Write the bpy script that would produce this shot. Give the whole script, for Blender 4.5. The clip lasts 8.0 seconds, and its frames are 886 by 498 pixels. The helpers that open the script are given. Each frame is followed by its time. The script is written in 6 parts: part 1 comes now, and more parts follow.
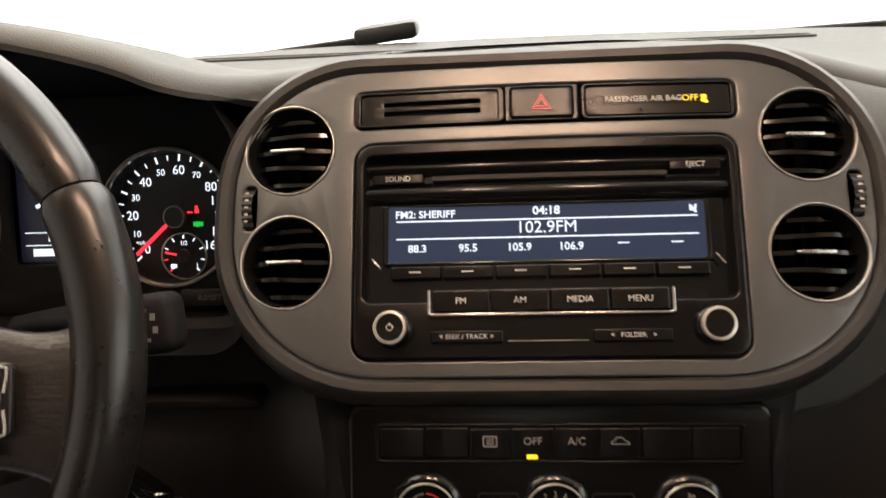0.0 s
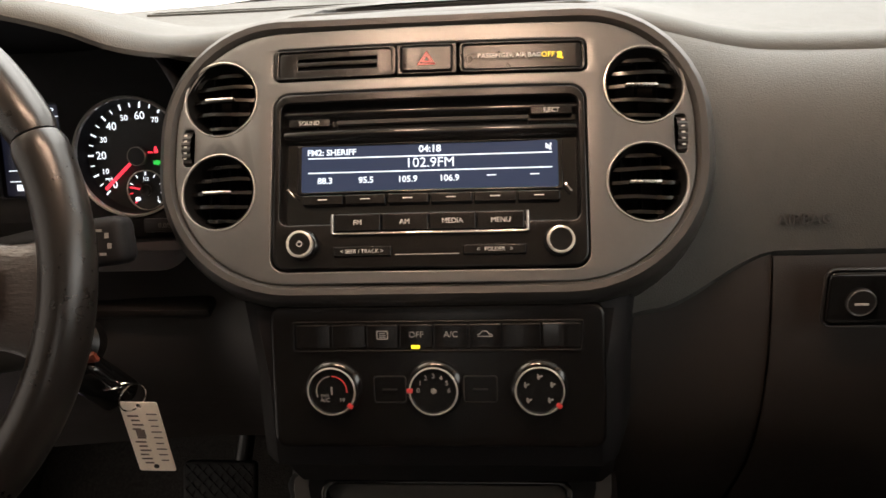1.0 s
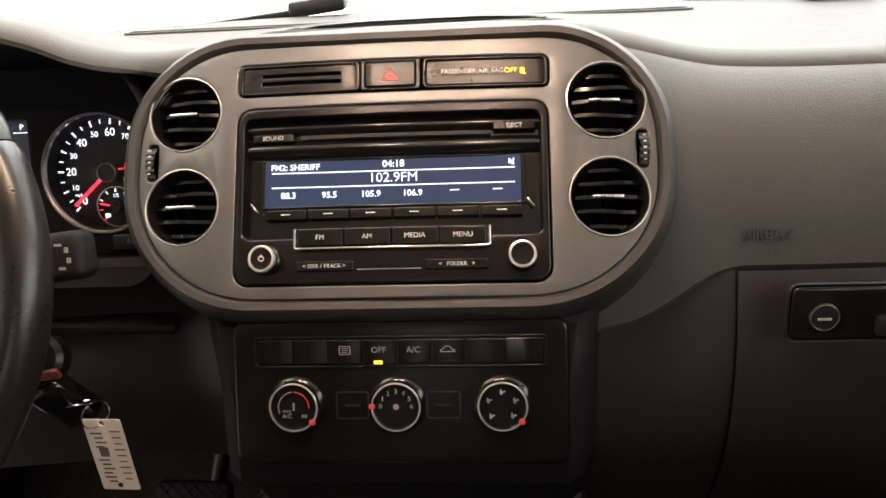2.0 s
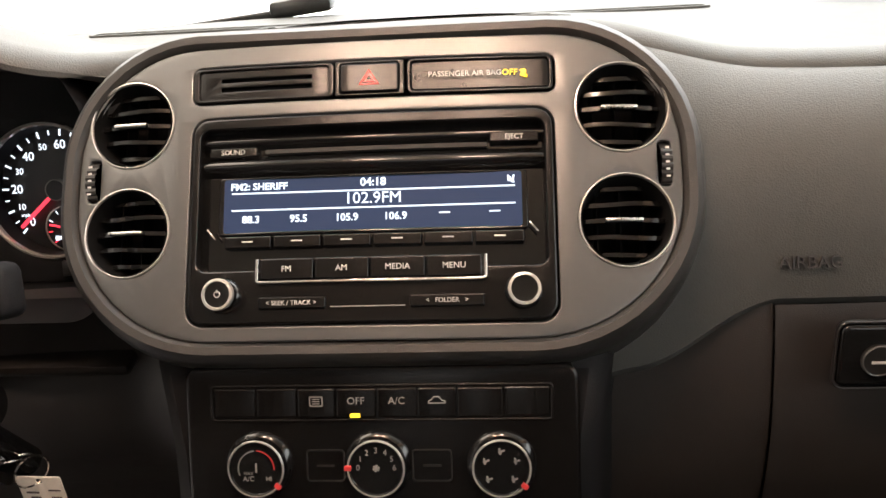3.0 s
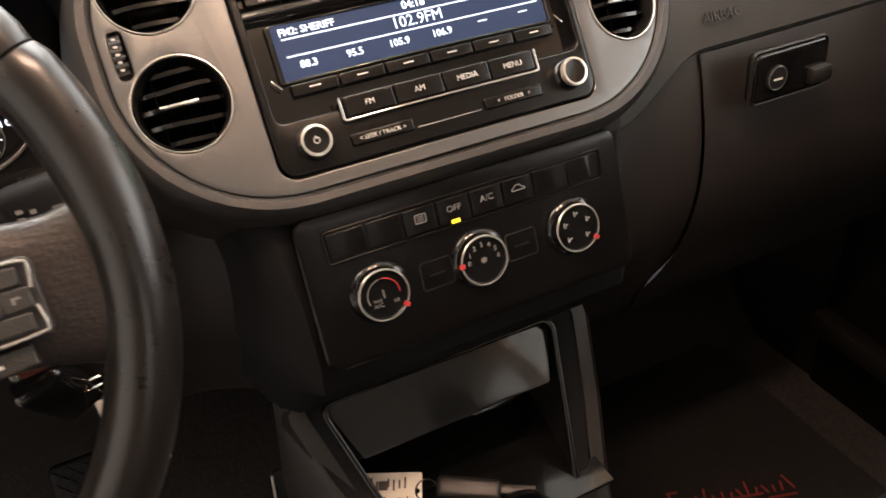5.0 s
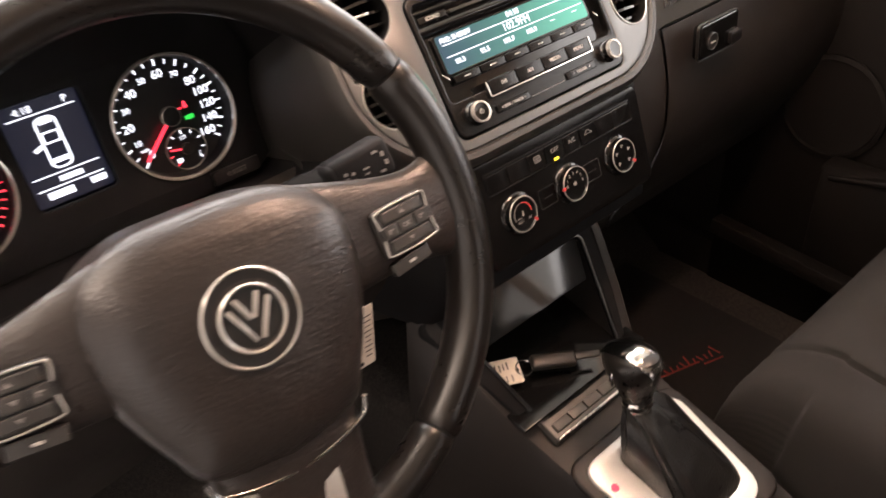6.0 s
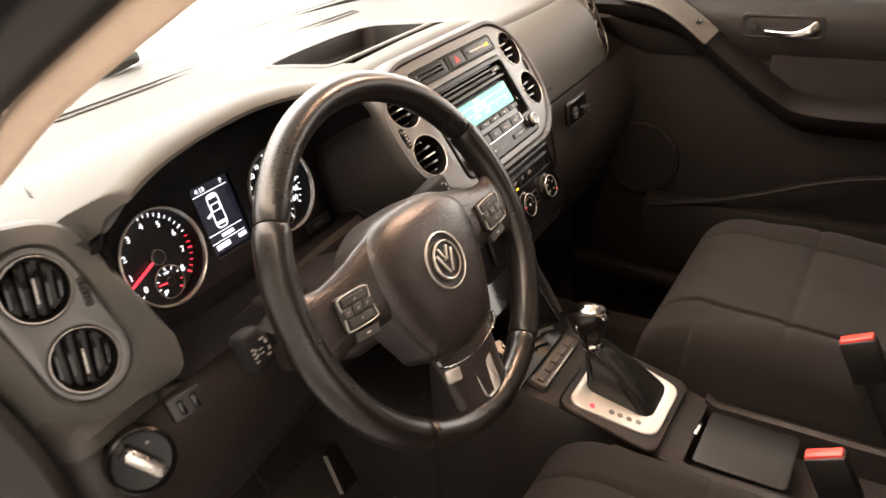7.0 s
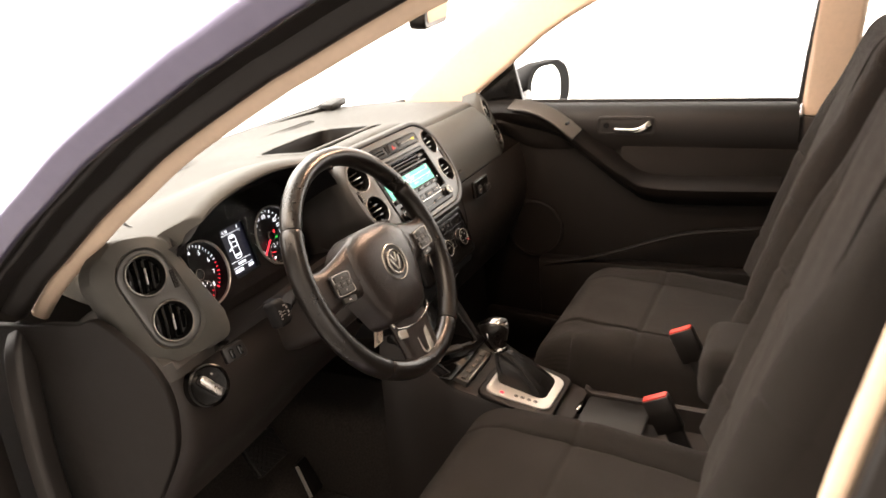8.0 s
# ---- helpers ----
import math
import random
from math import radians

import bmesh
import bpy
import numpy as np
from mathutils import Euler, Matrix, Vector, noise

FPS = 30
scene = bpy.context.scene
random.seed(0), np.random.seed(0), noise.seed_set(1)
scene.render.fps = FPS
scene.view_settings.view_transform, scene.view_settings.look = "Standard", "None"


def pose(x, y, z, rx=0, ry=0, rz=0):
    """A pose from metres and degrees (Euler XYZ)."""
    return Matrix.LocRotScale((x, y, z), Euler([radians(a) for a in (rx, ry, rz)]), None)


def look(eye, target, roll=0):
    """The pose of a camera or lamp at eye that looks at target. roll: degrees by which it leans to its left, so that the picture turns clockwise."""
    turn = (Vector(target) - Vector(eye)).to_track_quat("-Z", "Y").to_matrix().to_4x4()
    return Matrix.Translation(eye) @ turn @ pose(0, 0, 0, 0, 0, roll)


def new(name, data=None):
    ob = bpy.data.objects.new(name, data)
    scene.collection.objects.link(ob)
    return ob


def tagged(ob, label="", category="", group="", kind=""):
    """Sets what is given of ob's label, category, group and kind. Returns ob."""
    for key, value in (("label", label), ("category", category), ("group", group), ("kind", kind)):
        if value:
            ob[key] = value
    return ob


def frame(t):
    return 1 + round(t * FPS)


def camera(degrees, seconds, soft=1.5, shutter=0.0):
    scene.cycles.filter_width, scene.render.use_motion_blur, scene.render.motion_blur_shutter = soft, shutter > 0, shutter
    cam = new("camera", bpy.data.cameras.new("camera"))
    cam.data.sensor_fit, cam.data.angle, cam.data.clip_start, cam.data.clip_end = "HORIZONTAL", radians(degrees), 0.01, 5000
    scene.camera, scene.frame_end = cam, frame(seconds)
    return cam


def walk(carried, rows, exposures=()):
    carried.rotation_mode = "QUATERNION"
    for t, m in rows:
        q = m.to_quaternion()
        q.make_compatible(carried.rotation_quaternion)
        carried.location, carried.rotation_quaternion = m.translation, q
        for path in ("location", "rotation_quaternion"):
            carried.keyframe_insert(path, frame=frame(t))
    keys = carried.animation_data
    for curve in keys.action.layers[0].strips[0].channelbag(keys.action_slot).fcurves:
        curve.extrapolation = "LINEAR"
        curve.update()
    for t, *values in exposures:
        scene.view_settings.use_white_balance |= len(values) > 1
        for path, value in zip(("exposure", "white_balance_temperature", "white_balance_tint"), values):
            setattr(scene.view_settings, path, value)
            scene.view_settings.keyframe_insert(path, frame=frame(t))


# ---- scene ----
cam = camera(58.7, 8.0, shutter=0.3)
PATH = [
    (0, (-0.021, -0.387, 0.89), (-0.19, 1.484, 0.205), -3.0),
    (0.5, (0.017, -0.446, 0.902), (-0.164, 1.39, 0.13), -3.2),
    (1, (0.058, -0.481, 0.915), (-0.121, 1.334, 0.094), -3.4),
    (1.5, (0.077, -0.489, 0.917), (-0.095, 1.334, 0.112), -3.4),
    (1.7, (0.08, -0.495, 0.916), (-0.091, 1.342, 0.143), -3.3),
    (2.8, (0.078, -0.403, 0.889), (-0.062, 1.437, 0.118), -3.0),
    (3, (0.081, -0.4, 0.892), (-0.085, 1.444, 0.136), -3.4),
    (3.5, (0.025, -0.397, 0.889), (-0.063, 1.45, 0.127), -3.6),
    (4, (-0.049, -0.41, 0.867), (0.124, 1.423, 0.085), -3.7),
    (4.2, (-0.06, -0.418, 0.858), (0.228, 1.358, -0.014), -4.0),
    (5.3, (-0.253, -0.403, 0.936), (0.509, 1.039, -0.222), -4.9),
    (5.5, (-0.296, -0.428, 0.961), (0.535, 0.971, -0.202), -4.9),
    (6, (-0.501, -0.449, 1.001), (0.509, 0.822, -0.167), -5.0),
    (6.5, (-0.711, -0.472, 1.081), (0.511, 0.63, -0.057), -5.1),
    (6.8, (-0.844, -0.48, 1.093), (0.557, 0.537, 0.092), -5.2),
    (7, (-0.942, -0.485, 1.093), (0.539, 0.48, 0.157), -5.1),
    (7.5, (-1.135, -0.516, 1.108), (0.48, 0.326, 0.283), -5.0),
    (8, (-1.358, -0.692, 1.145), (0.326, 0.148, 0.469), -4.9),
]
EXPOSURE = [(0, -0.02, 6500, 10), (0.5, 0.05, 6500, 10), (1, 0.28, 6500, 10), (1.5, 0.42, 6300, 10), (3, 0.64, 6200, 10), (3.5, 0.50, 6200, 10), (4.2, 0.55, 6200, 10),
            (5.5, 0.95, 6500, 15), (6, 0.92, 6500, 17), (6.5, 0.48, 6600, 14), (7, 0.95, 6900, 15), (7.5, 1.1, 6900, 15), (8, 0.66, 6900, 14)]   # seconds, stops, kelvin, tint
walk(cam, [(t, look(eye, target, roll)) for t, eye, target, roll in PATH], EXPOSURE)

# ---- light: glowing booth walls and unseen fill panels outside, a warm dome lamp inside ----
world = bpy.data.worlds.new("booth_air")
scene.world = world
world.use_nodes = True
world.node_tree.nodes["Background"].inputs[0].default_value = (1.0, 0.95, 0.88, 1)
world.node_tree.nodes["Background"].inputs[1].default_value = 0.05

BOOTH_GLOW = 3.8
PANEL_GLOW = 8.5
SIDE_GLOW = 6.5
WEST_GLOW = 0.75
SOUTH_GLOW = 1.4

for sx in (-1, 1):
    dome = bpy.data.lights.new("reading_lamp", "POINT")
    dome.shadow_soft_size, dome.energy, dome.color = 0.028, 3.0, (1.0, 0.68, 0.49)
    dome_ob = new("reading_lamp", dome)
    dome_ob.location = (0.075 * sx, -0.175, 1.160)
    tagged(dome_ob, "warm reading lamp in the overhead console", "lamp")


# ---- materials ----
def mat(name, base, rough=0.5, metal=0.0, bump=None, vary=None, spec=0.5, coat=0.0, emit=None, emit_strength=0.0,
        rough_vary=0.0, sheen=0.0, wear=None):
    """A node material: bump (scale, strength), vary (scale, amount) of the colour, wear (scale, colour, amount)."""
    m = bpy.data.materials.new(name)
    m.use_nodes = True
    nt = m.node_tree
    b = nt.nodes["Principled BSDF"]
    b.inputs["Base Color"].default_value = (*base, 1)
    b.inputs["Roughness"].default_value = rough
    b.inputs["Metallic"].default_value = metal
    b.inputs["Specular IOR Level"].default_value = spec
    b.inputs["Coat Weight"].default_value = coat
    b.inputs["Coat Roughness"].default_value = 0.08
    b.inputs["Sheen Weight"].default_value = sheen
    b.inputs["Sheen Roughness"].default_value = 0.6
    if emit:
        b.inputs["Emission Color"].default_value = (*emit, 1)
        b.inputs["Emission Strength"].default_value = emit_strength
    co = nt.nodes.new("ShaderNodeTexCoord")
    if vary:
        n1 = nt.nodes.new("ShaderNodeTexNoise")
        n1.inputs["Scale"].default_value, n1.inputs["Detail"].default_value = vary[0], 6
        n2 = nt.nodes.new("ShaderNodeTexNoise")
        n2.inputs["Scale"].default_value, n2.inputs["Detail"].default_value = vary[0] * 9, 3
        add = nt.nodes.new("ShaderNodeMath")
        add.operation = "ADD"
        ramp = nt.nodes.new("ShaderNodeMapRange")
        ramp.inputs[1].default_value, ramp.inputs[2].default_value = 0.6, 1.4
        ramp.inputs[3].default_value, ramp.inputs[4].default_value = 1 - vary[1], 1 + vary[1]
        mix = nt.nodes.new("ShaderNodeVectorMath")
        mix.operation = "SCALE"
        mix.inputs[0].default_value = base
        for n in (n1, n2):
            nt.links.new(co.outputs["Object"], n.inputs["Vector"])
        nt.links.new(n1.outputs[0], add.inputs[0])
        nt.links.new(n2.outputs[0], add.inputs[1])
        nt.links.new(add.outputs[0], ramp.inputs[0])
        nt.links.new(ramp.outputs[0], mix.inputs["Scale"])
        nt.links.new(mix.outputs[0], b.inputs["Base Color"])
        if wear:
            n3 = nt.nodes.new("ShaderNodeTexNoise")
            n3.inputs["Scale"].default_value, n3.inputs["Detail"].default_value = wear[0], 8
            r3 = nt.nodes.new("ShaderNodeMapRange")
            r3.inputs[1].default_value, r3.inputs[2].default_value = 0.55, 0.75
            r3.inputs[4].default_value = wear[2]
            m3 = nt.nodes.new("ShaderNodeMix")
            m3.data_type = "RGBA"
            m3.inputs[7].default_value = (*wear[1], 1)
            nt.links.new(co.outputs["Object"], n3.inputs["Vector"])
            nt.links.new(n3.outputs[0], r3.inputs[0])
            nt.links.new(r3.outputs[0], m3.inputs[0])
            nt.links.new(mix.outputs[0], m3.inputs[6])
            nt.links.new(m3.outputs[2], b.inputs["Base Color"])
        if rough_vary:
            rr = nt.nodes.new("ShaderNodeMapRange")
            rr.inputs[1].default_value, rr.inputs[2].default_value = 0.6, 1.4
            rr.inputs[3].default_value, rr.inputs[4].default_value = rough - rough_vary, rough + rough_vary
            nt.links.new(add.outputs[0], rr.inputs[0])
            nt.links.new(rr.outputs[0], b.inputs["Roughness"])
    if bump:
        v = nt.nodes.new("ShaderNodeTexVoronoi")
        v.inputs["Scale"].default_value = bump[0]
        nz = nt.nodes.new("ShaderNodeTexNoise")
        nz.inputs["Scale"].default_value, nz.inputs["Detail"].default_value = bump[0] * 0.6, 4
        s = nt.nodes.new("ShaderNodeMath")
        s.operation = "ADD"
        bp = nt.nodes.new("ShaderNodeBump")
        bp.inputs["Strength"].default_value, bp.inputs["Distance"].default_value = bump[1], 0.0006
        for n in (v, nz):
            nt.links.new(co.outputs["Object"], n.inputs["Vector"])
        nt.links.new(v.outputs["Distance"], s.inputs[0])
        nt.links.new(nz.outputs[0], s.inputs[1])
        nt.links.new(s.outputs[0], bp.inputs["Height"])
        nt.links.new(bp.outputs[0], b.inputs["Normal"])
    return m


def cloth(name, base, scale, rib=0.0, rough=0.9):
    """Woven seat cloth: crossed wave threads for colour and relief."""
    m = mat(name, base, rough, sheen=0.03, spec=0.15)
    nt = m.node_tree
    b = nt.nodes["Principled BSDF"]
    co = nt.nodes.new("ShaderNodeTexCoord")
    waves = []
    for k, d in enumerate(("X", "Y")):
        w = nt.nodes.new("ShaderNodeTexWave")
        w.bands_direction = d
        w.inputs["Scale"].default_value = scale * (0.35 if (rib and k == 0) else 1)
        w.inputs["Distortion"].default_value, w.inputs["Detail"].default_value = 0.6, 2
        nt.links.new(co.outputs["Object"], w.inputs["Vector"])
        waves.append(w)
    mul = nt.nodes.new("ShaderNodeMath")
    mul.operation = "ADD"
    nt.links.new(waves[0].outputs["Fac"], mul.inputs[0])
    nt.links.new(waves[1].outputs["Fac"], mul.inputs[1])
    blot = nt.nodes.new("ShaderNodeTexNoise")
    blot.inputs["Scale"].default_value, blot.inputs["Detail"].default_value = 14, 5
    nt.links.new(co.outputs["Object"], blot.inputs["Vector"])
    a2 = nt.nodes.new("ShaderNodeMath")
    a2.operation = "ADD"
    nt.links.new(mul.outputs[0], a2.inputs[0])
    nt.links.new(blot.outputs[0], a2.inputs[1])
    r = nt.nodes.new("ShaderNodeMapRange")
    r.inputs[1].default_value, r.inputs[2].default_value = 0.4, 2.2
    r.inputs[3].default_value, r.inputs[4].default_value = 0.62, 1.35
    sc = nt.nodes.new("ShaderNodeVectorMath")
    sc.operation = "SCALE"
    sc.inputs[0].default_value = base
    bp = nt.nodes.new("ShaderNodeBump")
    bp.inputs["Strength"].default_value, bp.inputs["Distance"].default_value = 0.5, 0.0008
    nt.links.new(a2.outputs[0], r.inputs[0])
    nt.links.new(r.outputs[0], sc.inputs["Scale"])
    nt.links.new(sc.outputs[0], b.inputs["Base Color"])
    nt.links.new(mul.outputs[0], bp.inputs["Height"])
    nt.links.new(bp.outputs[0], b.inputs["Normal"])
    return m


def glow(name, colour, strength):
    m = bpy.data.materials.new(name)
    m.use_nodes = True
    b = m.node_tree.nodes["Principled BSDF"]
    b.inputs["Base Color"].default_value = (0.02, 0.02, 0.02, 1)
    b.inputs["Roughness"].default_value = 0.4
    b.inputs["Emission Color"].default_value = (*colour, 1)
    b.inputs["Emission Strength"].default_value = strength
    return m


def clear(name, tint=(1, 1, 1), rough=0.0, gloss=1.0):
    """Thin clear pane: lets light straight through, with a Fresnel reflection."""
    m = bpy.data.materials.new(name)
    m.use_nodes = True
    nt = m.node_tree
    nt.nodes.remove(nt.nodes["Principled BSDF"])
    out = nt.nodes["Material Output"]
    tr = nt.nodes.new("ShaderNodeBsdfTransparent")
    tr.inputs[0].default_value = (*tint, 1)
    gl = nt.nodes.new("ShaderNodeBsdfGlossy")
    gl.inputs["Roughness"].default_value = rough
    gl.inputs["Color"].default_value = (gloss, gloss, gloss, 1)
    lw = nt.nodes.new("ShaderNodeLayerWeight")
    lw.inputs[0].default_value = 0.5
    fr = nt.nodes.new("ShaderNodeMath")
    fr.operation, fr.inputs[1].default_value = "POWER", 5.0
    nt.links.new(lw.outputs["Facing"], fr.inputs[0])
    mx = nt.nodes.new("ShaderNodeMixShader")
    nt.links.new(fr.outputs[0], mx.inputs[0])
    nt.links.new(tr.outputs[0], mx.inputs[1])
    nt.links.new(gl.outputs[0], mx.inputs[2])
    nt.links.new(mx.outputs[0], out.inputs[0])
    return m


def lcd(name, colour, strength, shift_tint):
    """A backlit display; tinted gloss growing at low angles stands in for its colour shift."""
    m = bpy.data.materials.new(name)
    m.use_nodes = True
    nt = m.node_tree
    b = nt.nodes["Principled BSDF"]
    b.inputs["Base Color"].default_value = (0.01, 0.012, 0.02, 1)
    b.inputs["Roughness"].default_value = 0.10
    b.inputs["Specular IOR Level"].default_value = 0.2
    b.inputs["Emission Color"].default_value = (*colour, 1)
    b.inputs["Emission Strength"].default_value = strength
    gl = nt.nodes.new("ShaderNodeBsdfGlossy")
    gl.inputs["Color"].default_value = (*shift_tint, 1)
    gl.inputs["Roughness"].default_value = 0.35
    lw = nt.nodes.new("ShaderNodeLayerWeight")
    lw.inputs[0].default_value = 0.5
    r = nt.nodes.new("ShaderNodeMapRange")
    r.inputs[1].default_value, r.inputs[2].default_value = 0.17, 0.42
    r.inputs[4].default_value = 0.85
    mx = nt.nodes.new("ShaderNodeMixShader")
    nt.links.new(lw.outputs["Facing"], r.inputs[0])
    nt.links.new(r.outputs[0], mx.inputs[0])
    nt.links.new(b.outputs[0], mx.inputs[1])
    nt.links.new(gl.outputs[0], mx.inputs[2])
    nt.links.new(mx.outputs[0], nt.nodes["Material Output"].inputs[0])
    return m


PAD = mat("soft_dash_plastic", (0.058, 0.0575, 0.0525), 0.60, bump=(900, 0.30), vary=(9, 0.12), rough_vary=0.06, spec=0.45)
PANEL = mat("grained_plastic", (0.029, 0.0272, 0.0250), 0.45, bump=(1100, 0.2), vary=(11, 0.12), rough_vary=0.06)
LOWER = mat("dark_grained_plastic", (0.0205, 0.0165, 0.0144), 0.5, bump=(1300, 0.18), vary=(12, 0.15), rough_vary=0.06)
RADIO = mat("radio_front_plastic", (0.0042, 0.0038, 0.0036), 0.24, bump=(1500, 0.08), vary=(15, 0.12), rough_vary=0.04, spec=0.28)
SATIN = mat("satin_black_plastic", (0.0118, 0.0103, 0.0094), 0.36, bump=(1500, 0.12), vary=(15, 0.12), rough_vary=0.05)
GLOSS = mat("gloss_black_plastic", (0.006, 0.006, 0.006), 0.12, vary=(20, 0.1), rough_vary=0.03)
HOOD = mat("matt_black_hood_lining", (0.0060, 0.0056, 0.0062), 0.7, bump=(900, 0.15), vary=(12, 0.12), spec=0.2)
# Near-black base puts the shade inside vents and recesses into the colour.
VOID = mat("shaded_hollow", (0.0025, 0.0023, 0.0022), 0.7, vary=(15, 0.1), spec=0.15)
STALK = mat("matt_stalk_plastic", (0.0105, 0.0095, 0.0088), 0.62, bump=(1300, 0.15), vary=(15, 0.12), spec=0.3)
CAVE = mat("black_cavity", (0.0105, 0.0092, 0.0085), 0.7, vary=(15, 0.1))
SILVER = mat("brushed_titanium_trim", (0.122, 0.123, 0.122), 0.37, 0.62, vary=(30, 0.04), rough_vary=0.02)
CHROME = mat("chrome", (0.72, 0.70, 0.67), 0.12, 1.0, vary=(40, 0.05), rough_vary=0.03)
RING = mat("bright_satin_ring", (0.56, 0.54, 0.50), 0.26, 0.6, vary=(40, 0.04))
GATE = mat("bright_gate_metal", (0.86, 0.84, 0.80), 0.34, 0.45, vary=(60, 0.05), rough_vary=0.05)
SATIN_CHROME = mat("satin_chrome", (0.62, 0.60, 0.57), 0.28, 1.0, vary=(40, 0.06), rough_vary=0.05)
LEATHER = mat("wheel_leather", (0.0085, 0.0071, 0.0062), 0.29, vary=(25, 0.1), rough_vary=0.03, spec=0.5)
LEATHER_SOFT = mat("boot_leather", (0.0085, 0.0080, 0.0076), 0.33, bump=(500, 0.5), vary=(25, 0.15), rough_vary=0.08)
HORN = mat("airbag_cover", (0.0225, 0.0180, 0.0163), 0.33, bump=(420, 0.22), vary=(14, 0.12), rough_vary=0.06)


def wrinkle(m, across, along, strength):
    """Adds fine creases that run from side to side to a material's relief."""
    nt = m.node_tree
    b = nt.nodes["Principled BSDF"]
    co = nt.nodes.new("ShaderNodeTexCoord")
    mp = nt.nodes.new("ShaderNodeMapping")
    mp.inputs["Scale"].default_value = (across, along, along)
    nz = nt.nodes.new("ShaderNodeTexNoise")
    nz.inputs["Scale"].default_value, nz.inputs["Detail"].default_value = 1.0, 3
    bp = nt.nodes.new("ShaderNodeBump")
    bp.inputs["Strength"].default_value, bp.inputs["Distance"].default_value = strength, 0.0009
    nt.links.new(co.outputs["Object"], mp.inputs[0])
    nt.links.new(mp.outputs[0], nz.inputs["Vector"])
    nt.links.new(nz.outputs[0], bp.inputs["Height"])
    old = b.inputs["Normal"].links
    if old:
        nt.links.new(old[0].from_socket, bp.inputs["Normal"])
    nt.links.new(bp.outputs[0], b.inputs["Normal"])


wrinkle(HORN, 90, 420, 0.55)
CREAM = mat("cream_pillar_trim", (0.80, 0.625, 0.475), 0.7, bump=(900, 0.3), vary=(12, 0.06))
HEADLINER = mat("headliner_cloth", (0.58, 0.52, 0.44), 0.95, bump=(600, 0.5), vary=(14, 0.08))
CARPET = mat("carpet", (0.040, 0.034, 0.030), 0.97, bump=(420, 1.0), vary=(210, 0.75))
MAT_RUG = mat("floor_mat_pile", (0.014, 0.0122, 0.0112), 0.97, bump=(480, 1.0), vary=(90, 0.3))
RUBBER = mat("black_rubber", (0.0080, 0.0063, 0.0054), 0.50, bump=(300, 0.15), vary=(10, 0.15))
SEAT = cloth("plain_seat_cloth", (0.0160, 0.0132, 0.0114), 700)
SEAT_MID = cloth("ribbed_seat_cloth", (0.0200, 0.0166, 0.0143), 800, rib=1)
DOOR_SKIN = mat("door_trim_plastic", (0.0072, 0.0058, 0.0050), 0.58, bump=(900, 0.4), vary=(10, 0.15), rough_vary=0.06, spec=0.18)
DOOR_TOP = mat("door_top_plastic", (0.0078, 0.0064, 0.0056), 0.55, bump=(900, 0.4), vary=(10, 0.12), rough_vary=0.06, spec=0.35)
# Dark blue lightened towards lilac to carry the booth's white reflections.
PAINT = mat("reflection_lightened_blue", (0.20, 0.19, 0.29), 0.30, 0.8, vary=(6, 0.08), coat=1.0)
RED = mat("red_plastic", (0.62, 0.045, 0.03), 0.4, vary=(30, 0.1))
RED_DIM = mat("red_marker", (0.42, 0.03, 0.03), 0.4, vary=(60, 0.1), emit=(1, 0.05, 0.04), emit_strength=0.06)
RED_DULL = mat("dull_red_plastic", (0.20, 0.045, 0.025), 0.5, vary=(40, 0.15))
PAPER = mat("key_tag_paper", (0.80, 0.71, 0.60), 0.75, vary=(50, 0.08), bump=(200, 0.1))
INK = mat("printed_ink", (0.12, 0.09, 0.08), 0.7, vary=(200, 0.4))
PRINT = mat("pale_print", (0.50, 0.48, 0.45), 0.55, vary=(200, 0.1))
PRINT_MID = mat("grey_print", (0.22, 0.213, 0.203), 0.55, vary=(200, 0.1))
PRINT_DIM = mat("dim_print", (0.19, 0.18, 0.17), 0.55, vary=(200, 0.1))
# Walls and panels emit light themselves to brighten the car.
WALL = glow("glowing_booth_wall", (1.0, 0.965, 0.91), BOOTH_GLOW)
FILL_PANEL = glow("unseen_front_fill", (1.0, 0.965, 0.91), PANEL_GLOW)
WALL_SOUTH = glow("south_fill_glow", (1.0, 0.93, 0.85), SOUTH_GLOW)
WALL_WEST = glow("west_fill_glow", (1.0, 0.87, 0.75), WEST_GLOW)
SIDE_FILL = glow("unseen_side_fill", (1.0, 0.82, 0.65), SIDE_GLOW)
WHITE_PAINT = mat("white_booth_paint", (0.62, 0.60, 0.56), 0.7, vary=(2, 0.06), bump=(60, 0.1))
FLOOR_OUT = mat("booth_floor_paint", (0.20, 0.195, 0.19), 0.6, vary=(2, 0.1), bump=(60, 0.1))
SCREEN = lcd("radio_display", (0.070, 0.100, 0.19), 0.36, (0.13, 0.52, 0.37))
PIX = glow("display_text", (0.82, 0.90, 1.0), 1.25)
DIAL = mat("dial_face", (0.007, 0.007, 0.008), 0.45, vary=(40, 0.1))
CLUSTER_LCD = glow("cluster_display", (0.05, 0.06, 0.13), 0.10)
MARK = glow("dial_marks", (0.86, 0.92, 1.0), 1.5)
NEEDLE = glow("needle_red", (1.0, 0.035, 0.06), 1.7)
GREEN = glow("lamp_green", (0.02, 0.75, 0.08), 0.8)
AMBER = glow("lamp_amber", (1.0, 0.62, 0.02), 1.6)
ORANGE_PRINT = mat("mat_red_thread", (0.30, 0.035, 0.028), 0.85, vary=(120, 0.4), bump=(400, 0.5))
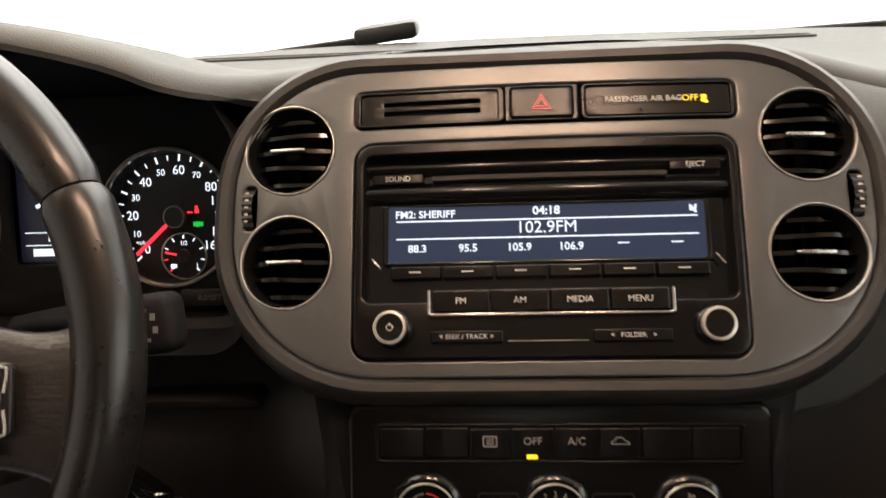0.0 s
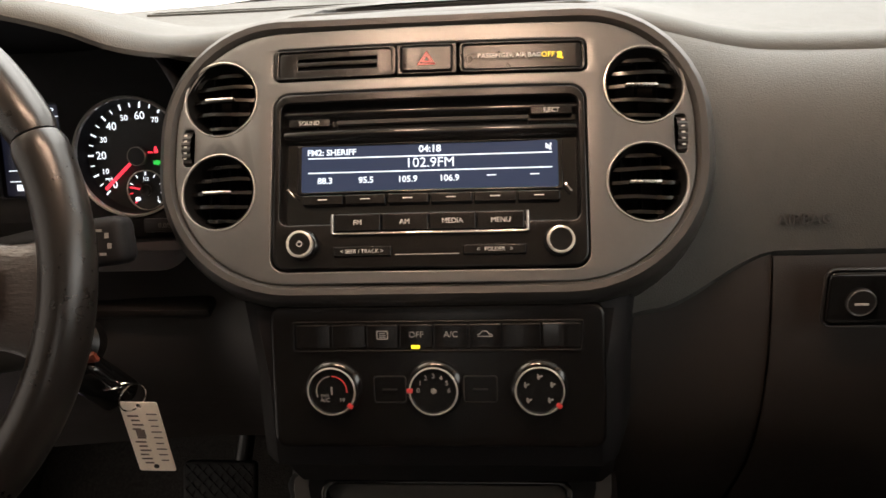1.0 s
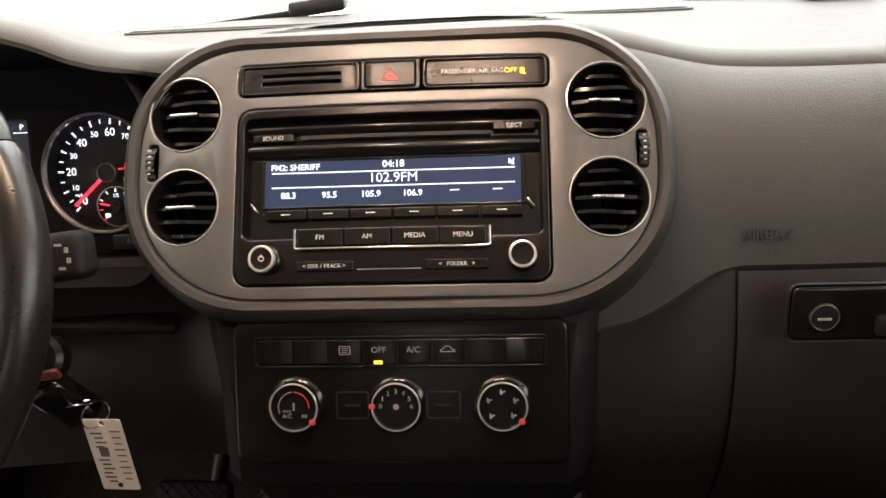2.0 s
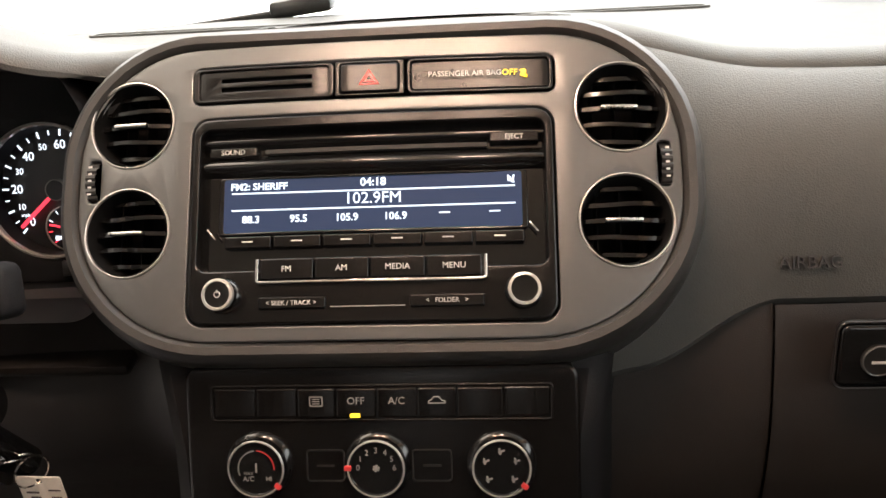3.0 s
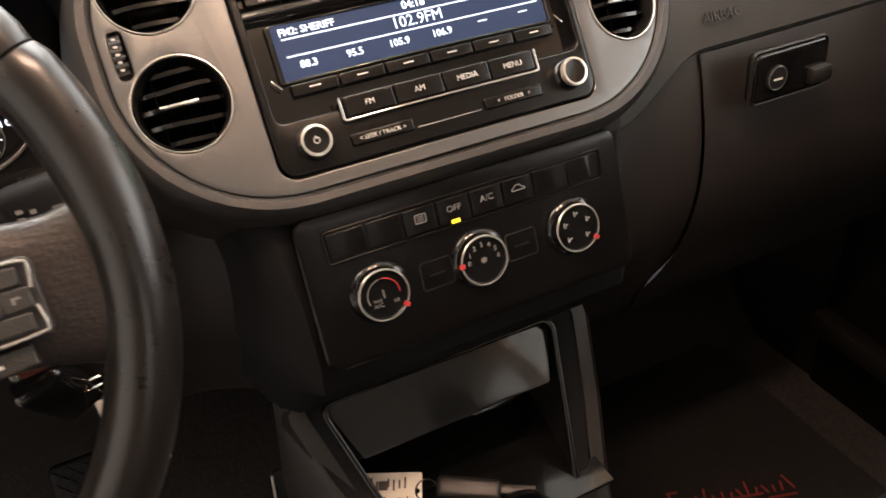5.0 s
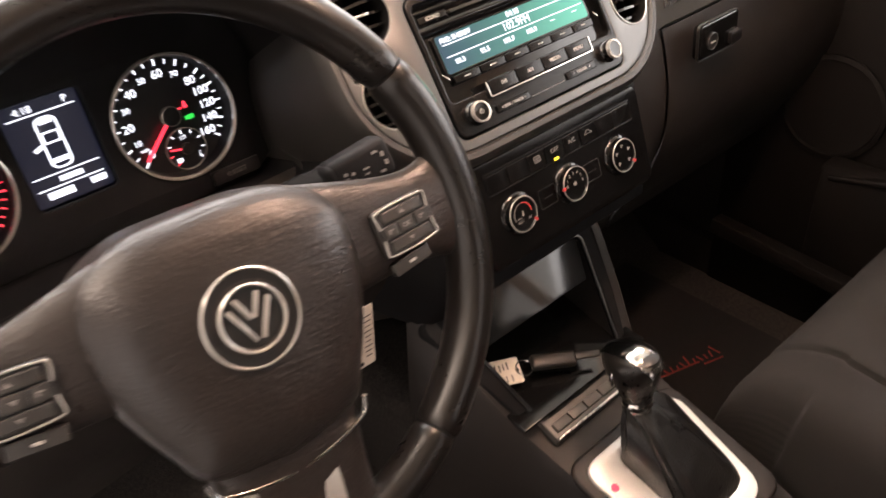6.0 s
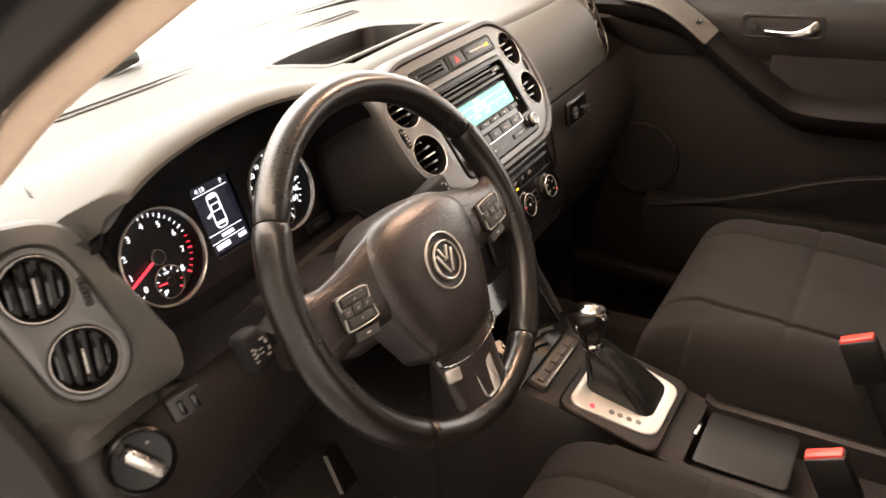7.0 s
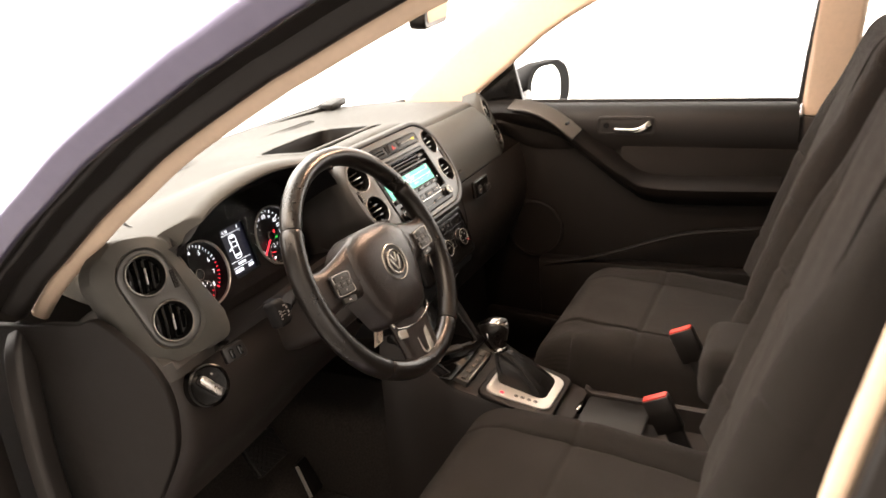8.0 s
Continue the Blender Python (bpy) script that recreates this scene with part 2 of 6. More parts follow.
SATIN_GREY = mat("satin_grey_plastic", (0.085, 0.078, 0.071), 0.38, 0.2, bump=(1200, 0.1), vary=(20, 0.08), rough_vary=0.04)
HOUSING = mat("mirror_housing_plastic", (0.006, 0.0058, 0.0055), 0.6, bump=(900, 0.2), vary=(12, 0.12), spec=0.2)
GLASS = clear("window_glass", (0.97, 0.98, 0.97), gloss=0.5)
LENS = clear("gauge_lens", (0.96, 0.96, 0.96), rough=0.03, gloss=0.35)
MIRROR = mat("mirror_glass", (0.9, 0.9, 0.9), 0.02, 1.0)


# ---- helpers for meshes ----
def finish(me, material, angle=38):
    me.materials.append(material)
    me.polygons.foreach_set("use_smooth", [True] * len(me.polygons))
    me.set_sharp_from_angle(angle=radians(angle))
    me.update()


def part(name, bm, material, parent, label="", angle=38):
    """Links a bmesh as one mesh object under a thing or a part, or at top level."""
    me = bpy.data.meshes.new(name)
    bmesh.ops.recalc_face_normals(bm, faces=bm.faces)
    bm.to_mesh(me)
    bm.free()
    finish(me, material, angle)
    ob = new(name, me)
    if parent is not None:
        ob.parent = parent
        ob.matrix_parent_inverse = parent.matrix_world.inverted()
    if label:
        ob["label"] = label
    return ob


def thing(name, at, label, category, group="", kind=""):
    ob = new(name)
    ob.empty_display_size = 0.02
    ob.matrix_world = Matrix.Translation(at)
    bpy.context.view_layer.update()
    return tagged(ob, label, category, group, kind)


def axes(origin, u, v, w):
    m = Matrix((u, v, w)).transposed().to_4x4()
    m.translation = Vector(origin)
    return m


def leaning(origin, degrees):
    """Axes of a face that looks back at the seats and leans away from them by so many degrees: u right, v up, w out."""
    a = radians(degrees)
    return axes(origin, Vector((1, 0, 0)), Vector((0, math.sin(a), math.cos(a))), Vector((0, -math.cos(a), math.sin(a))))


def rising(origin, degrees):
    """Axes of a floor-like face that climbs forwards: u right, v forwards, w up."""
    a = radians(degrees)
    return axes(origin, Vector((1, 0, 0)), Vector((0, math.cos(a), math.sin(a))), Vector((0, -math.sin(a), math.cos(a))))


def rrect(hw, hh, r, cu=0.0, cv=0.0, n=6, rb=None):
    """A rounded rectangle, anticlockwise; rb: another radius for the lower corners."""
    rb = r if rb is None else rb
    pts = []
    for (sx, sy, rad, a0) in ((1, 1, r, 0), (-1, 1, r, 90), (-1, -1, rb, 180), (1, -1, rb, 270)):
        for i in range(n + 1):
            a = radians(a0 + 90 * i / n)
            pts.append((cu + sx * (hw - rad) + rad * math.cos(a), cv + sy * (hh - rad) + rad * math.sin(a)))
    return pts


def circle(r, cu=0.0, cv=0.0, n=32):
    return [(cu + r * math.cos(2 * math.pi * i / n), cv + r * math.sin(2 * math.pi * i / n)) for i in range(n)]


def sheet(outlines, depth, bevel=0.0, m=Matrix(), slices=(), bend=None):
    """A plate from outlines (the first, then its holes), its front at w = 0, cut along u for bending."""
    cu = bpy.data.curves.new("outline", "CURVE")
    cu.dimensions, cu.fill_mode = "2D", "BOTH"
    cu.extrude, cu.bevel_depth, cu.bevel_resolution, cu.offset = max(depth / 2 - bevel, 0), bevel, 2, -bevel
    for o in outlines:
        s = cu.splines.new("POLY")
        s.points.add(len(o) - 1)
        for p, (x, y) in zip(s.points, o):
            p.co = (x, y, 0, 1)
        s.use_cyclic_u = True
    ob = bpy.data.objects.new("outline", cu)
    me = bpy.data.meshes.new_from_object(ob)
    bm = bmesh.new()
    bm.from_mesh(me)
    bpy.data.objects.remove(ob)
    bpy.data.curves.remove(cu)
    bpy.data.meshes.remove(me)
    bmesh.ops.remove_doubles(bm, verts=bm.verts, dist=1e-6)
    for v in bm.verts:
        v.co.z -= depth / 2
    for s in slices:
        bmesh.ops.bisect_plane(bm, geom=bm.verts[:] + bm.edges[:] + bm.faces[:], plane_co=(s, 0, 0), plane_no=(1, 0, 0))
    if bend:
        for v in bm.verts:
            v.co.z += bend(v.co.x, v.co.y)
    bm.transform(m)
    return bm


def grid(rows, close_u=False, close_v=False, caps=False):
    """Faces through rows of points; close_u joins each row's ends, close_v the last row to the first."""
    bm = bmesh.new()
    vs = [[bm.verts.new(p) for p in r] for r in rows]
    nr, nc = len(vs), len(vs[0])
    for i in range(nr if close_v else nr - 1):
        a, b = vs[i], vs[(i + 1) % nr]
        for j in range(nc if close_u else nc - 1):
            k = (j + 1) % nc
            bm.faces.new((a[j], a[k], b[k], b[j]))
    if caps:
        bm.faces.new(vs[0])
        bm.faces.new(list(reversed(vs[-1])))
    return bm


def box(sx, sy, sz, m=Matrix(), r=0.003, seg=2, taper=None):
    """A box with rounded edges, centred; taper: (x, y) scale of its top."""
    bm = bmesh.new()
    bmesh.ops.create_cube(bm, size=1)
    for v in bm.verts:
        top = v.co.z > 0
        v.co = Vector((v.co.x * sx, v.co.y * sy, v.co.z * sz))
        if taper and top:
            v.co.x *= taper[0]
            v.co.y *= taper[1]
    if r:
        bmesh.ops.bevel(bm, geom=bm.edges[:], offset=r, segments=seg, affect="EDGES", profile=0.5)
    bm.transform(m)
    return bm


def lathe(profile, m=Matrix(), n=32, closed=False):
    """A turned form: profile of (radius, w)."""
    rows = [[Vector((r * math.cos(2 * math.pi * k / n), r * math.sin(2 * math.pi * k / n), w)) for k in range(n)] for r, w in profile]
    bm = grid(rows, close_u=True, close_v=closed)
    bmesh.ops.remove_doubles(bm, verts=bm.verts, dist=1e-7)
    bm.transform(m)
    return bm


def smooth_path(pts, n=8):
    """Points along a smooth curve through pts."""
    P = [Vector(p) for p in pts]
    P = [2 * P[0] - P[1]] + P + [2 * P[-1] - P[-2]]
    out = []
    for i in range(1, len(P) - 2):
        for k in range(n):
            t = k / n
            a, b, c, d = P[i - 1:i + 3]
            out.append(0.5 * ((2 * b) + (c - a) * t + (2 * a - 5 * b + 4 * c - d) * t * t + (3 * b - a - 3 * c + d) * t ** 3))
    return out + [P[-2]]


def sweep(pts, section, up=(0, 0, 1), scale=None, caps=True):
    """A section (list of (a, b)) along points; a goes sideways, b along up."""
    rows = []
    for i, p in enumerate(pts):
        t = (Vector(pts[min(i + 1, len(pts) - 1)]) - Vector(pts[max(i - 1, 0)])).normalized()
        s = t.cross(Vector(up)).normalized()
        u = s.cross(t)
        k = scale(i / (len(pts) - 1)) if scale else 1
        rows.append([Vector(p) + (s * a + u * b) * k for a, b in section])
    return grid(rows, close_u=True, caps=caps)


def tube(pts, r, n=10, caps=True):
    return sweep(pts, circle(r, n=n), up=(0.13, 0.21, 0.97), caps=caps)


def joined(*bms):
    out = bmesh.new()
    for b in bms:
        me = bpy.data.meshes.new("tmp")
        b.to_mesh(me)
        b.free()
        out.from_mesh(me)
        bpy.data.meshes.remove(me)
    return out


def words(text, size, m, material, parent, name="lettering", align="CENTER", depth=0.0002, label="", bold=0.0):
    """Flat raised lettering; m: its frame, the text reading along u."""
    cu = bpy.data.curves.new("lettering", "FONT")
    cu.body, cu.size, cu.align_x, cu.align_y, cu.extrude, cu.resolution_u, cu.offset = text, size, align, "CENTER", depth, 3, bold
    ob = bpy.data.objects.new("lettering", cu)
    me = bpy.data.meshes.new_from_object(ob)
    bpy.data.objects.remove(ob)
    bpy.data.curves.remove(cu)
    bm = bmesh.new()
    bm.from_mesh(me)
    bpy.data.meshes.remove(me)
    bm.transform(m)
    return part(name, bm, material, parent, label)


def at(u, v, w=0.0, turn=0.0):
    return pose(u, v, w, 0, 0, turn)


def bar(w, h, m, d=0.0006):
    return box(w, h, d, m, r=0)


# ---- the booth outside the car ----
tagged(part("ground", box(9, 10, 0.1, pose(0, -0.5, -0.55), r=0), FLOOR_OUT, None), "pale painted booth floor under the car", "floor", kind="structure")
# The walls glow by themselves; south and west are unseen and add fill.
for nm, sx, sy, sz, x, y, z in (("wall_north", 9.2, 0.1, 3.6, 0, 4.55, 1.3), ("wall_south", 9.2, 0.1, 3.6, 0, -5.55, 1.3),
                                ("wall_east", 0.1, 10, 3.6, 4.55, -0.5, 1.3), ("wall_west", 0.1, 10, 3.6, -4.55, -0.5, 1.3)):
    tagged(part(nm, box(sx, sy, sz, pose(x, y, z), r=0), WALL if nm in ("wall_north", "wall_east") else WALL_WEST if nm == "wall_west" else WALL_SOUTH, None), "plain white booth wall that glows on its own", "wall", kind="structure")
tagged(part("ceiling", box(9.2, 10.2, 0.1, pose(0, -0.5, 3.15), r=0), WHITE_PAINT, None), "plain white booth ceiling", "ceiling", kind="structure")
# Unseen panels added overhead to brighten the dash top and the driver's side.
tagged(part("fill_panel", box(1.6, 6.0, 0.04, pose(-1.8, 0.6, 3.07), r=0), SIDE_FILL, None), "large unseen panel added overhead to light the car", "ceiling light", "booth lights")
tagged(part("fill_panel", box(5.0, 3.0, 0.04, pose(0.4, 2.4, 3.07), r=0), FILL_PANEL, None), "large unseen panel added overhead to light the car", "ceiling light", "booth lights")


# ---- dashboard ----
def ease(t):
    t = min(max(t, 0.0), 1.0)
    return t * t * (3 - 2 * t)


def keyed(x, keys):
    """A smooth value between keys (x, value)."""
    if x <= keys[0][0]:
        return keys[0][1]
    for (a, p), (b, q) in zip(keys, keys[1:]):
        if x <= b:
            return p + (q - p) * ease((x - a) / (b - a))
    return keys[-1][1]


LIP_Y = ((-0.73, 0.20), (-0.66, 0.125), (-0.58, 0.075), (-0.24, 0.072), (-0.16, 0.125), (0.16, 0.125), (0.24, 0.135), (0.56, 0.125), (0.66, 0.19), (0.71, 0.24))
LIP_Z = ((-0.73, 0.735), (-0.67, 0.795), (-0.60, 0.838), (-0.52, 0.866), (-0.42, 0.877), (-0.34, 0.871), (-0.26, 0.852), (-0.20, 0.828), (-0.15, 0.827), (-0.11, 0.832),
         (0.13, 0.832), (0.25, 0.806), (0.58, 0.803), (0.71, 0.765))


def flowing(x, keys):
    """A value that runs through keys (x, value) without flats or kinks."""
    if x <= keys[0][0] or x >= keys[-1][0]:
        return keys[0][1] if x <= keys[0][0] else keys[-1][1]
    k = max(i for i in range(len(keys) - 1) if keys[i][0] <= x)
    (a, p), (b, q) = keys[k], keys[k + 1]
    h, t = b - a, (x - a) / (b - a)
    m0 = (q - keys[k - 1][1]) / (b - keys[k - 1][0]) if k else (q - p) / h
    m1 = (keys[k + 2][1] - p) / (keys[k + 2][0] - a) if k + 2 < len(keys) else (q - p) / h
    return p * (2 * t ** 3 - 3 * t * t + 1) + h * m0 * (t ** 3 - 2 * t * t + t) + q * (3 * t * t - 2 * t ** 3) + h * m1 * (t ** 3 - t * t)


def base_y(x):
    return 0.60 - 0.45 * x * x


def top_z(x, y):
    """Height of the dash top between its front lip and the windscreen."""
    yl, zl = keyed(x, LIP_Y), flowing(x, LIP_Z)
    hood = 0.010 * ease((y - 0.20) / 0.11) * (1 - ease((y - 0.35) / 0.20)) * (1 - ease((abs(x) - 0.05) / 0.19))
    return 0.800 + (zl - 0.800) * (1 - ease((y - yl) / 0.30)) - 0.02 * ease((abs(x) - 0.5) / 0.25) + hood


POD = {}
for s in (-1, 1):
    W_ = Vector((-0.3 if s < 0 else 0.20, -0.9, 0.35)).normalized()
    V_ = Vector((-0.10, 0.48, 0.873)) if s < 0 else Vector((-0.10, 0.40, 0.90))
    V_ = (V_ - W_ * V_.dot(W_)).normalized()
    POD[s] = axes((-0.6452, 0.0945, 0.7538) if s < 0 else (0.560, 0.0900, 0.7460), V_.cross(W_), V_, W_)
FACE = leaning((-0.0010, 0.0060, 0.6974), 31.8) @ Matrix.Diagonal((0.956, 0.917, 0.956, 1))   # u, v and w in radio units
BOW = 0.25
CV = 0.0725                       # middle of the trim plate along v


def cleared(bm, soft=0.0, pod_soft=0.0):
    """Keeps the dash skins behind the centre trim plate and the side vent pods."""
    for m, hu, hv, cv, r, depth in ((FACE, 0.197, 0.100, CV, 0.082, 0.05), (POD[-1], 0.045, 0.080, 0.0, 0.04, 0.016), (POD[1], 0.045, 0.080, 0.0, 0.04, 0.016)):
        inv = m.inverted()
        k = soft if m is FACE else pod_soft or soft
        for v in bm.verts:
            p = inv @ v.co
            qx, qy = abs(p.x) - hu + r, abs(p.y - cv) - hv + r
            d = math.hypot(max(qx, 0), max(qy, 0)) + min(max(qx, qy), 0) - r
            if d < (0.090 if k else 0.0105) and -0.15 < p.z < 0.2:
                limit = -depth - (BOW * p.x * p.x if m is FACE else 0) + (depth - 0.010) * ease((d + 0.006) / 0.016) + k * max(0.0, d - 0.018)
                if p.z > limit:
                    p.z = limit
                    v.co = m @ p
    return bm


dashboard = thing("dashboard", (0, 0.2, 0.4), "dark grey-brown soft-touch car dashboard with grained plastic", "dashboard")
NX, NY = 420, 110
rows, lining = [], []
for i in range(NX + 1):
    x = -0.725 + 1.43 * i / NX
    yl, zl, yb = keyed(x, LIP_Y), flowing(x, LIP_Z), base_y(x)
    inward = ease((x + 0.60) / 0.06) * (1 - ease((x + 0.21) / 0.05))
    thin = 0.5 * inward
    row = [(x, yl + 0.003, zl - 0.026 * (1 - thin)), (x, yl + 0.0005, zl - 0.023 * (1 - thin)), (x, yl - 0.003, zl - 0.018 * (1 - thin))]
    lining.append([(x, yl + 0.002, zl - 0.0255 * (1 - thin)), (x, yl + 0.05 * inward + 0.004, zl - 0.030 * (1 - thin)), (x, yl + 0.004 + 0.11 * inward, zl - 0.038)])
    for j in range(NY + 1):
        y = yl - 0.002 + (yb - yl + 0.002) * (j / NY) ** 1.5
        k = max(0.0, 1 - (y - yl + 0.002) / 0.022)
        row.append((max(x, -0.725 + 0.085 * ease((y - 0.125) / 0.07)), y, top_z(x, y) - 0.013 * (1 - math.sqrt(1 - k * k))))
    row.append((max(x, -0.64), yb + 0.02, top_z(x, yb) - 0.06))
    rows.append(row)
bm = grid(rows)
hole = [f for f in bm.faces if abs(f.calc_center_median().x) < 0.118 and 0.165 < f.calc_center_median().y < 0.318 and f.calc_center_median().z > 0.78]
bmesh.ops.delete(bm, geom=hole, context="FACES")
part("top_pad", cleared(bm, pod_soft=0.8), PAD, dashboard, "soft grained top pad")
part("hood_lining", cleared(grid([r for r in lining if -0.62 < r[0][0] < -0.17])), HOOD, dashboard, "matt black underside of the gauge hood")

# shallow tray in the middle of the top
def tray_ring(hx, y0, y1, dz, r=0.02):
    return [Vector((u, v, top_z(u, v) + dz)) for u, v in rrect(hx, (y1 - y0) / 2, r, 0, (y0 + y1) / 2, n=5)]


tray_rows = [tray_ring(0.133, 0.185, 0.330, -0.001), tray_ring(0.131, 0.187, 0.328, 0.0012), tray_ring(0.124, 0.194, 0.322, 0.0012),
             tray_ring(0.122, 0.196, 0.320, -0.0005)]
part("tray_rim", grid(tray_rows, close_u=True), PAD, dashboard)
part("tray_wall", grid([tray_ring(0.122, 0.196, 0.320, -0.0005), tray_ring(0.118, 0.200, 0.316, -0.027)], close_u=True), SATIN, dashboard, "dark inner wall of the tray")
part("tray_floor", box(0.24, 0.122, 0.004, pose(0, 0.258, 0.7935, -4), r=0), GLOSS, dashboard, "glossy black tray floor")

# defroster slot under the windscreen
part("defroster_slot", sheet([rrect(0.33, 0.006, 0.005)], 0.004, 0.001, pose(-0.04, 0.472, 0.8005)), CAVE, dashboard, "long black defroster slot")
part("defroster_lip", sheet([rrect(0.336, 0.011, 0.009), rrect(0.331, 0.007, 0.006)], 0.006, 0.001, pose(-0.04, 0.472, 0.8025)), PAD, dashboard)

# passenger panel, from the lip down to the groove over the glovebox
def groove_z(x):
    return keyed(x, ((0.10, 0.615), (0.16, 0.628), (0.25, 0.665), (0.70, 0.672)))


rows = []
for i in range(161):
    x = 0.13 + 0.57 * i / 160
    yl, zl = keyed(x, LIP_Y) - 0.002, flowing(x, LIP_Z) - 0.010
    zb = groove_z(x)
    yb = keyed(x, ((0.12, 0.035), (0.26, 0.058), (0.56, 0.055), (0.66, 0.14), (0.70, 0.18)))
    row = []
    for j in range(61):
        t = j / 60
        bulge = 0.027 * math.sin(math.pi * t ** 0.8)
        row.append((x, yl + (yb - yl) * t - bulge * 0.85, zl + (zb - zl) * t + bulge * 0.5))
    row += [(x, yb + 0.004, zb - 0.006), (x, yb + 0.03, zb - 0.008)]
    rows.append(row)
part("passenger_panel", cleared(grid(rows)), PAD, dashboard, "smooth grained passenger airbag panel")

# lower face with the glovebox
def low_face(x0, x1, n, dy=0.0, material=LOWER, name="lower_panel", label="", flare=0.0):
    rows = []
    for i in range(n + 1):
        x = x0 + (x1 - x0) * i / n
        zb = groove_z(x) - 0.004
        row = []
        for t in range(21):
            s = t / 20
            z = zb + (0.36 - zb) * s
            y = 0.060 - 0.028 * math.sin(math.pi * min(s * 1.1, 1)) + 0.06 * s * s + dy + flare * (x - x0)
            row.append((x, y, z))
        row += [(x, row[-1][1] + 0.05, 0.345), (x, row[-1][1] + 0.25, 0.33)]
        rows.append(row)
    return part(name, grid(rows), material, dashboard, label)


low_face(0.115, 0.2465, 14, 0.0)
# Black strip added behind the lid's seam so no light shows through.
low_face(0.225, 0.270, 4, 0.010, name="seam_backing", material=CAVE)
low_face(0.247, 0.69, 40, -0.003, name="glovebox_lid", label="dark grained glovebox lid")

# Closing board added to keep stray light out from under the dash.
part("underside", box(1.39, 0.40, 0.02, pose(0, 0.485, 0.345), r=0), CAVE, dashboard)

# driver's side: binnacle, pod, knee panel
def binnacle_ring(hw, hh, y, z, lean, r, rb):
    m = leaning((-0.390, y, z), lean)
    return [m @ Vector((u, v, 0)) for u, v in rrect(hw, hh, r, n=8, rb=rb)]


rows = [binnacle_ring(0.200, 0.098, 0.082, 0.752, 14, 0.085, 0.03), binnacle_ring(0.198, 0.096, 0.100, 0.752, 15, 0.085, 0.03),
        binnacle_ring(0.185, 0.082, 0.200, 0.718, 15, 0.07, 0.03)]
part("binnacle", grid(rows, close_u=True), HOOD, dashboard, "black binnacle shroud")

rows = []
for i in range(50):
    x = -0.725 + 0.60 * i / 49
    yl, zl = keyed(x, LIP_Y), flowing(x, LIP_Z)
    m_in = ease((x + 0.60) / 0.03) * (1 - ease((x + 0.20) / 0.02))
    ytop, ztop = yl + 0.002, zl - 0.02
    ymid, zmid = keyed(x, ((-0.73, 0.10), (-0.68, 0.055), (-0.57, 0.060), (-0.20, 0.10), (-0.12, 0.06))), 0.655
    row = [(x, ytop + (ymid - ytop) * t / 10 - 0.012 * math.sin(math.pi * t / 10), ztop + (zmid - ztop) * t / 10) for t in range(11)]
    if m_in > 0.01:
        row = [(x, p[1] + (0.225 - p[1]) * m_in * min(1, (10 - k) / 2.5), p[2]) for k, p in enumerate(row)]
    rows.append(row)
bm = cleared(grid(rows))
inner = bm.copy()
bmesh.ops.delete(bm, geom=[f for f in bm.faces if f.calc_center_median().x > -0.568], context="FACES")
bmesh.ops.delete(inner, geom=[f for f in inner.faces if f.calc_center_median().x < -0.205], context="FACES")
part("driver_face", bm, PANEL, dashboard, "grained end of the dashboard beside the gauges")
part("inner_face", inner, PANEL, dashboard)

rows = []
for i in range(41):
    x = -0.71 + 0.605 * i / 40
    y0 = keyed(x, ((-0.72, 0.10), (-0.68, 0.064), (-0.57, 0.067), (-0.20, 0.10), (-0.10, 0.06)))
    row = [(x, y0 + 0.02, 0.656), (x, y0, 0.652)]
    for t in range(1, 15):
        s = t / 14
        row.append((x, y0 - 0.022 * math.sin(math.pi * min(1, 1.2 * s)) + 0.05 * s * s, 0.652 - 0.225 * s))
    row += [(x, y0 + 0.10, 0.415), (x, y0 + 0.30, 0.40)]
    rows.append(row)
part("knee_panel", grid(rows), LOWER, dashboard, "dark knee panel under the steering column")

# end cap seen through the open door
cap = [(0.345, 0.722), (0.275, 0.728), (0.218, 0.737), (0.165, 0.743), (0.126, 0.750), (0.058, 0.708), (0.028, 0.655), (0.036, 0.580), (0.080, 0.500), (0.125, 0.430), (0.150, 0.340), (0.345, 0.330), (0.350, 0.550)]
cap = [(p.x, p.y) for p in smooth_path([(a, b, 0) for a, b in cap + cap[:1]], 5)[:-1]]
part("end_cap", sheet([cap], 0.012, 0.003, axes((-0.727, 0, 0), Vector((0, 1, 0)), Vector((0, 0, 1)), Vector((-1, 0, 0)))), DOOR_SKIN, dashboard, "smooth dark end cover of the dashboard")


# ---- centre surround and trim plate ----
def bow(u, v):
    return -0.003 - BOW * u * u


def face(u, v, w=0.0):
    return FACE @ Vector((u, v, bow(u, v) + w))


def on_face(u, v, w=0.0, turn=0.0):
    """Axes on the bowed trim plate, w standing out from it."""
    slope = -2 * BOW * u
    a = Vector((1, 0, slope)).normalized()
    n = Vector((-slope, 0, 1)).normalized()
    loc = leaning((0, 0, 0), 31.8) @ axes((0, 0, 0), a, Vector((0, 1, 0)), n) @ Matrix.Scale(0.956, 4)
    loc.translation = face(u, v)
    return loc @ at(0, 0, w, turn)


def plate_ring(grow, w, shift=0.0):
    return [face(u, v, w) for u, v in rrect(0.1935 + grow, 0.100 + grow, 0.080 + grow, 0, CV + shift, n=12, rb=0.094 + grow)]


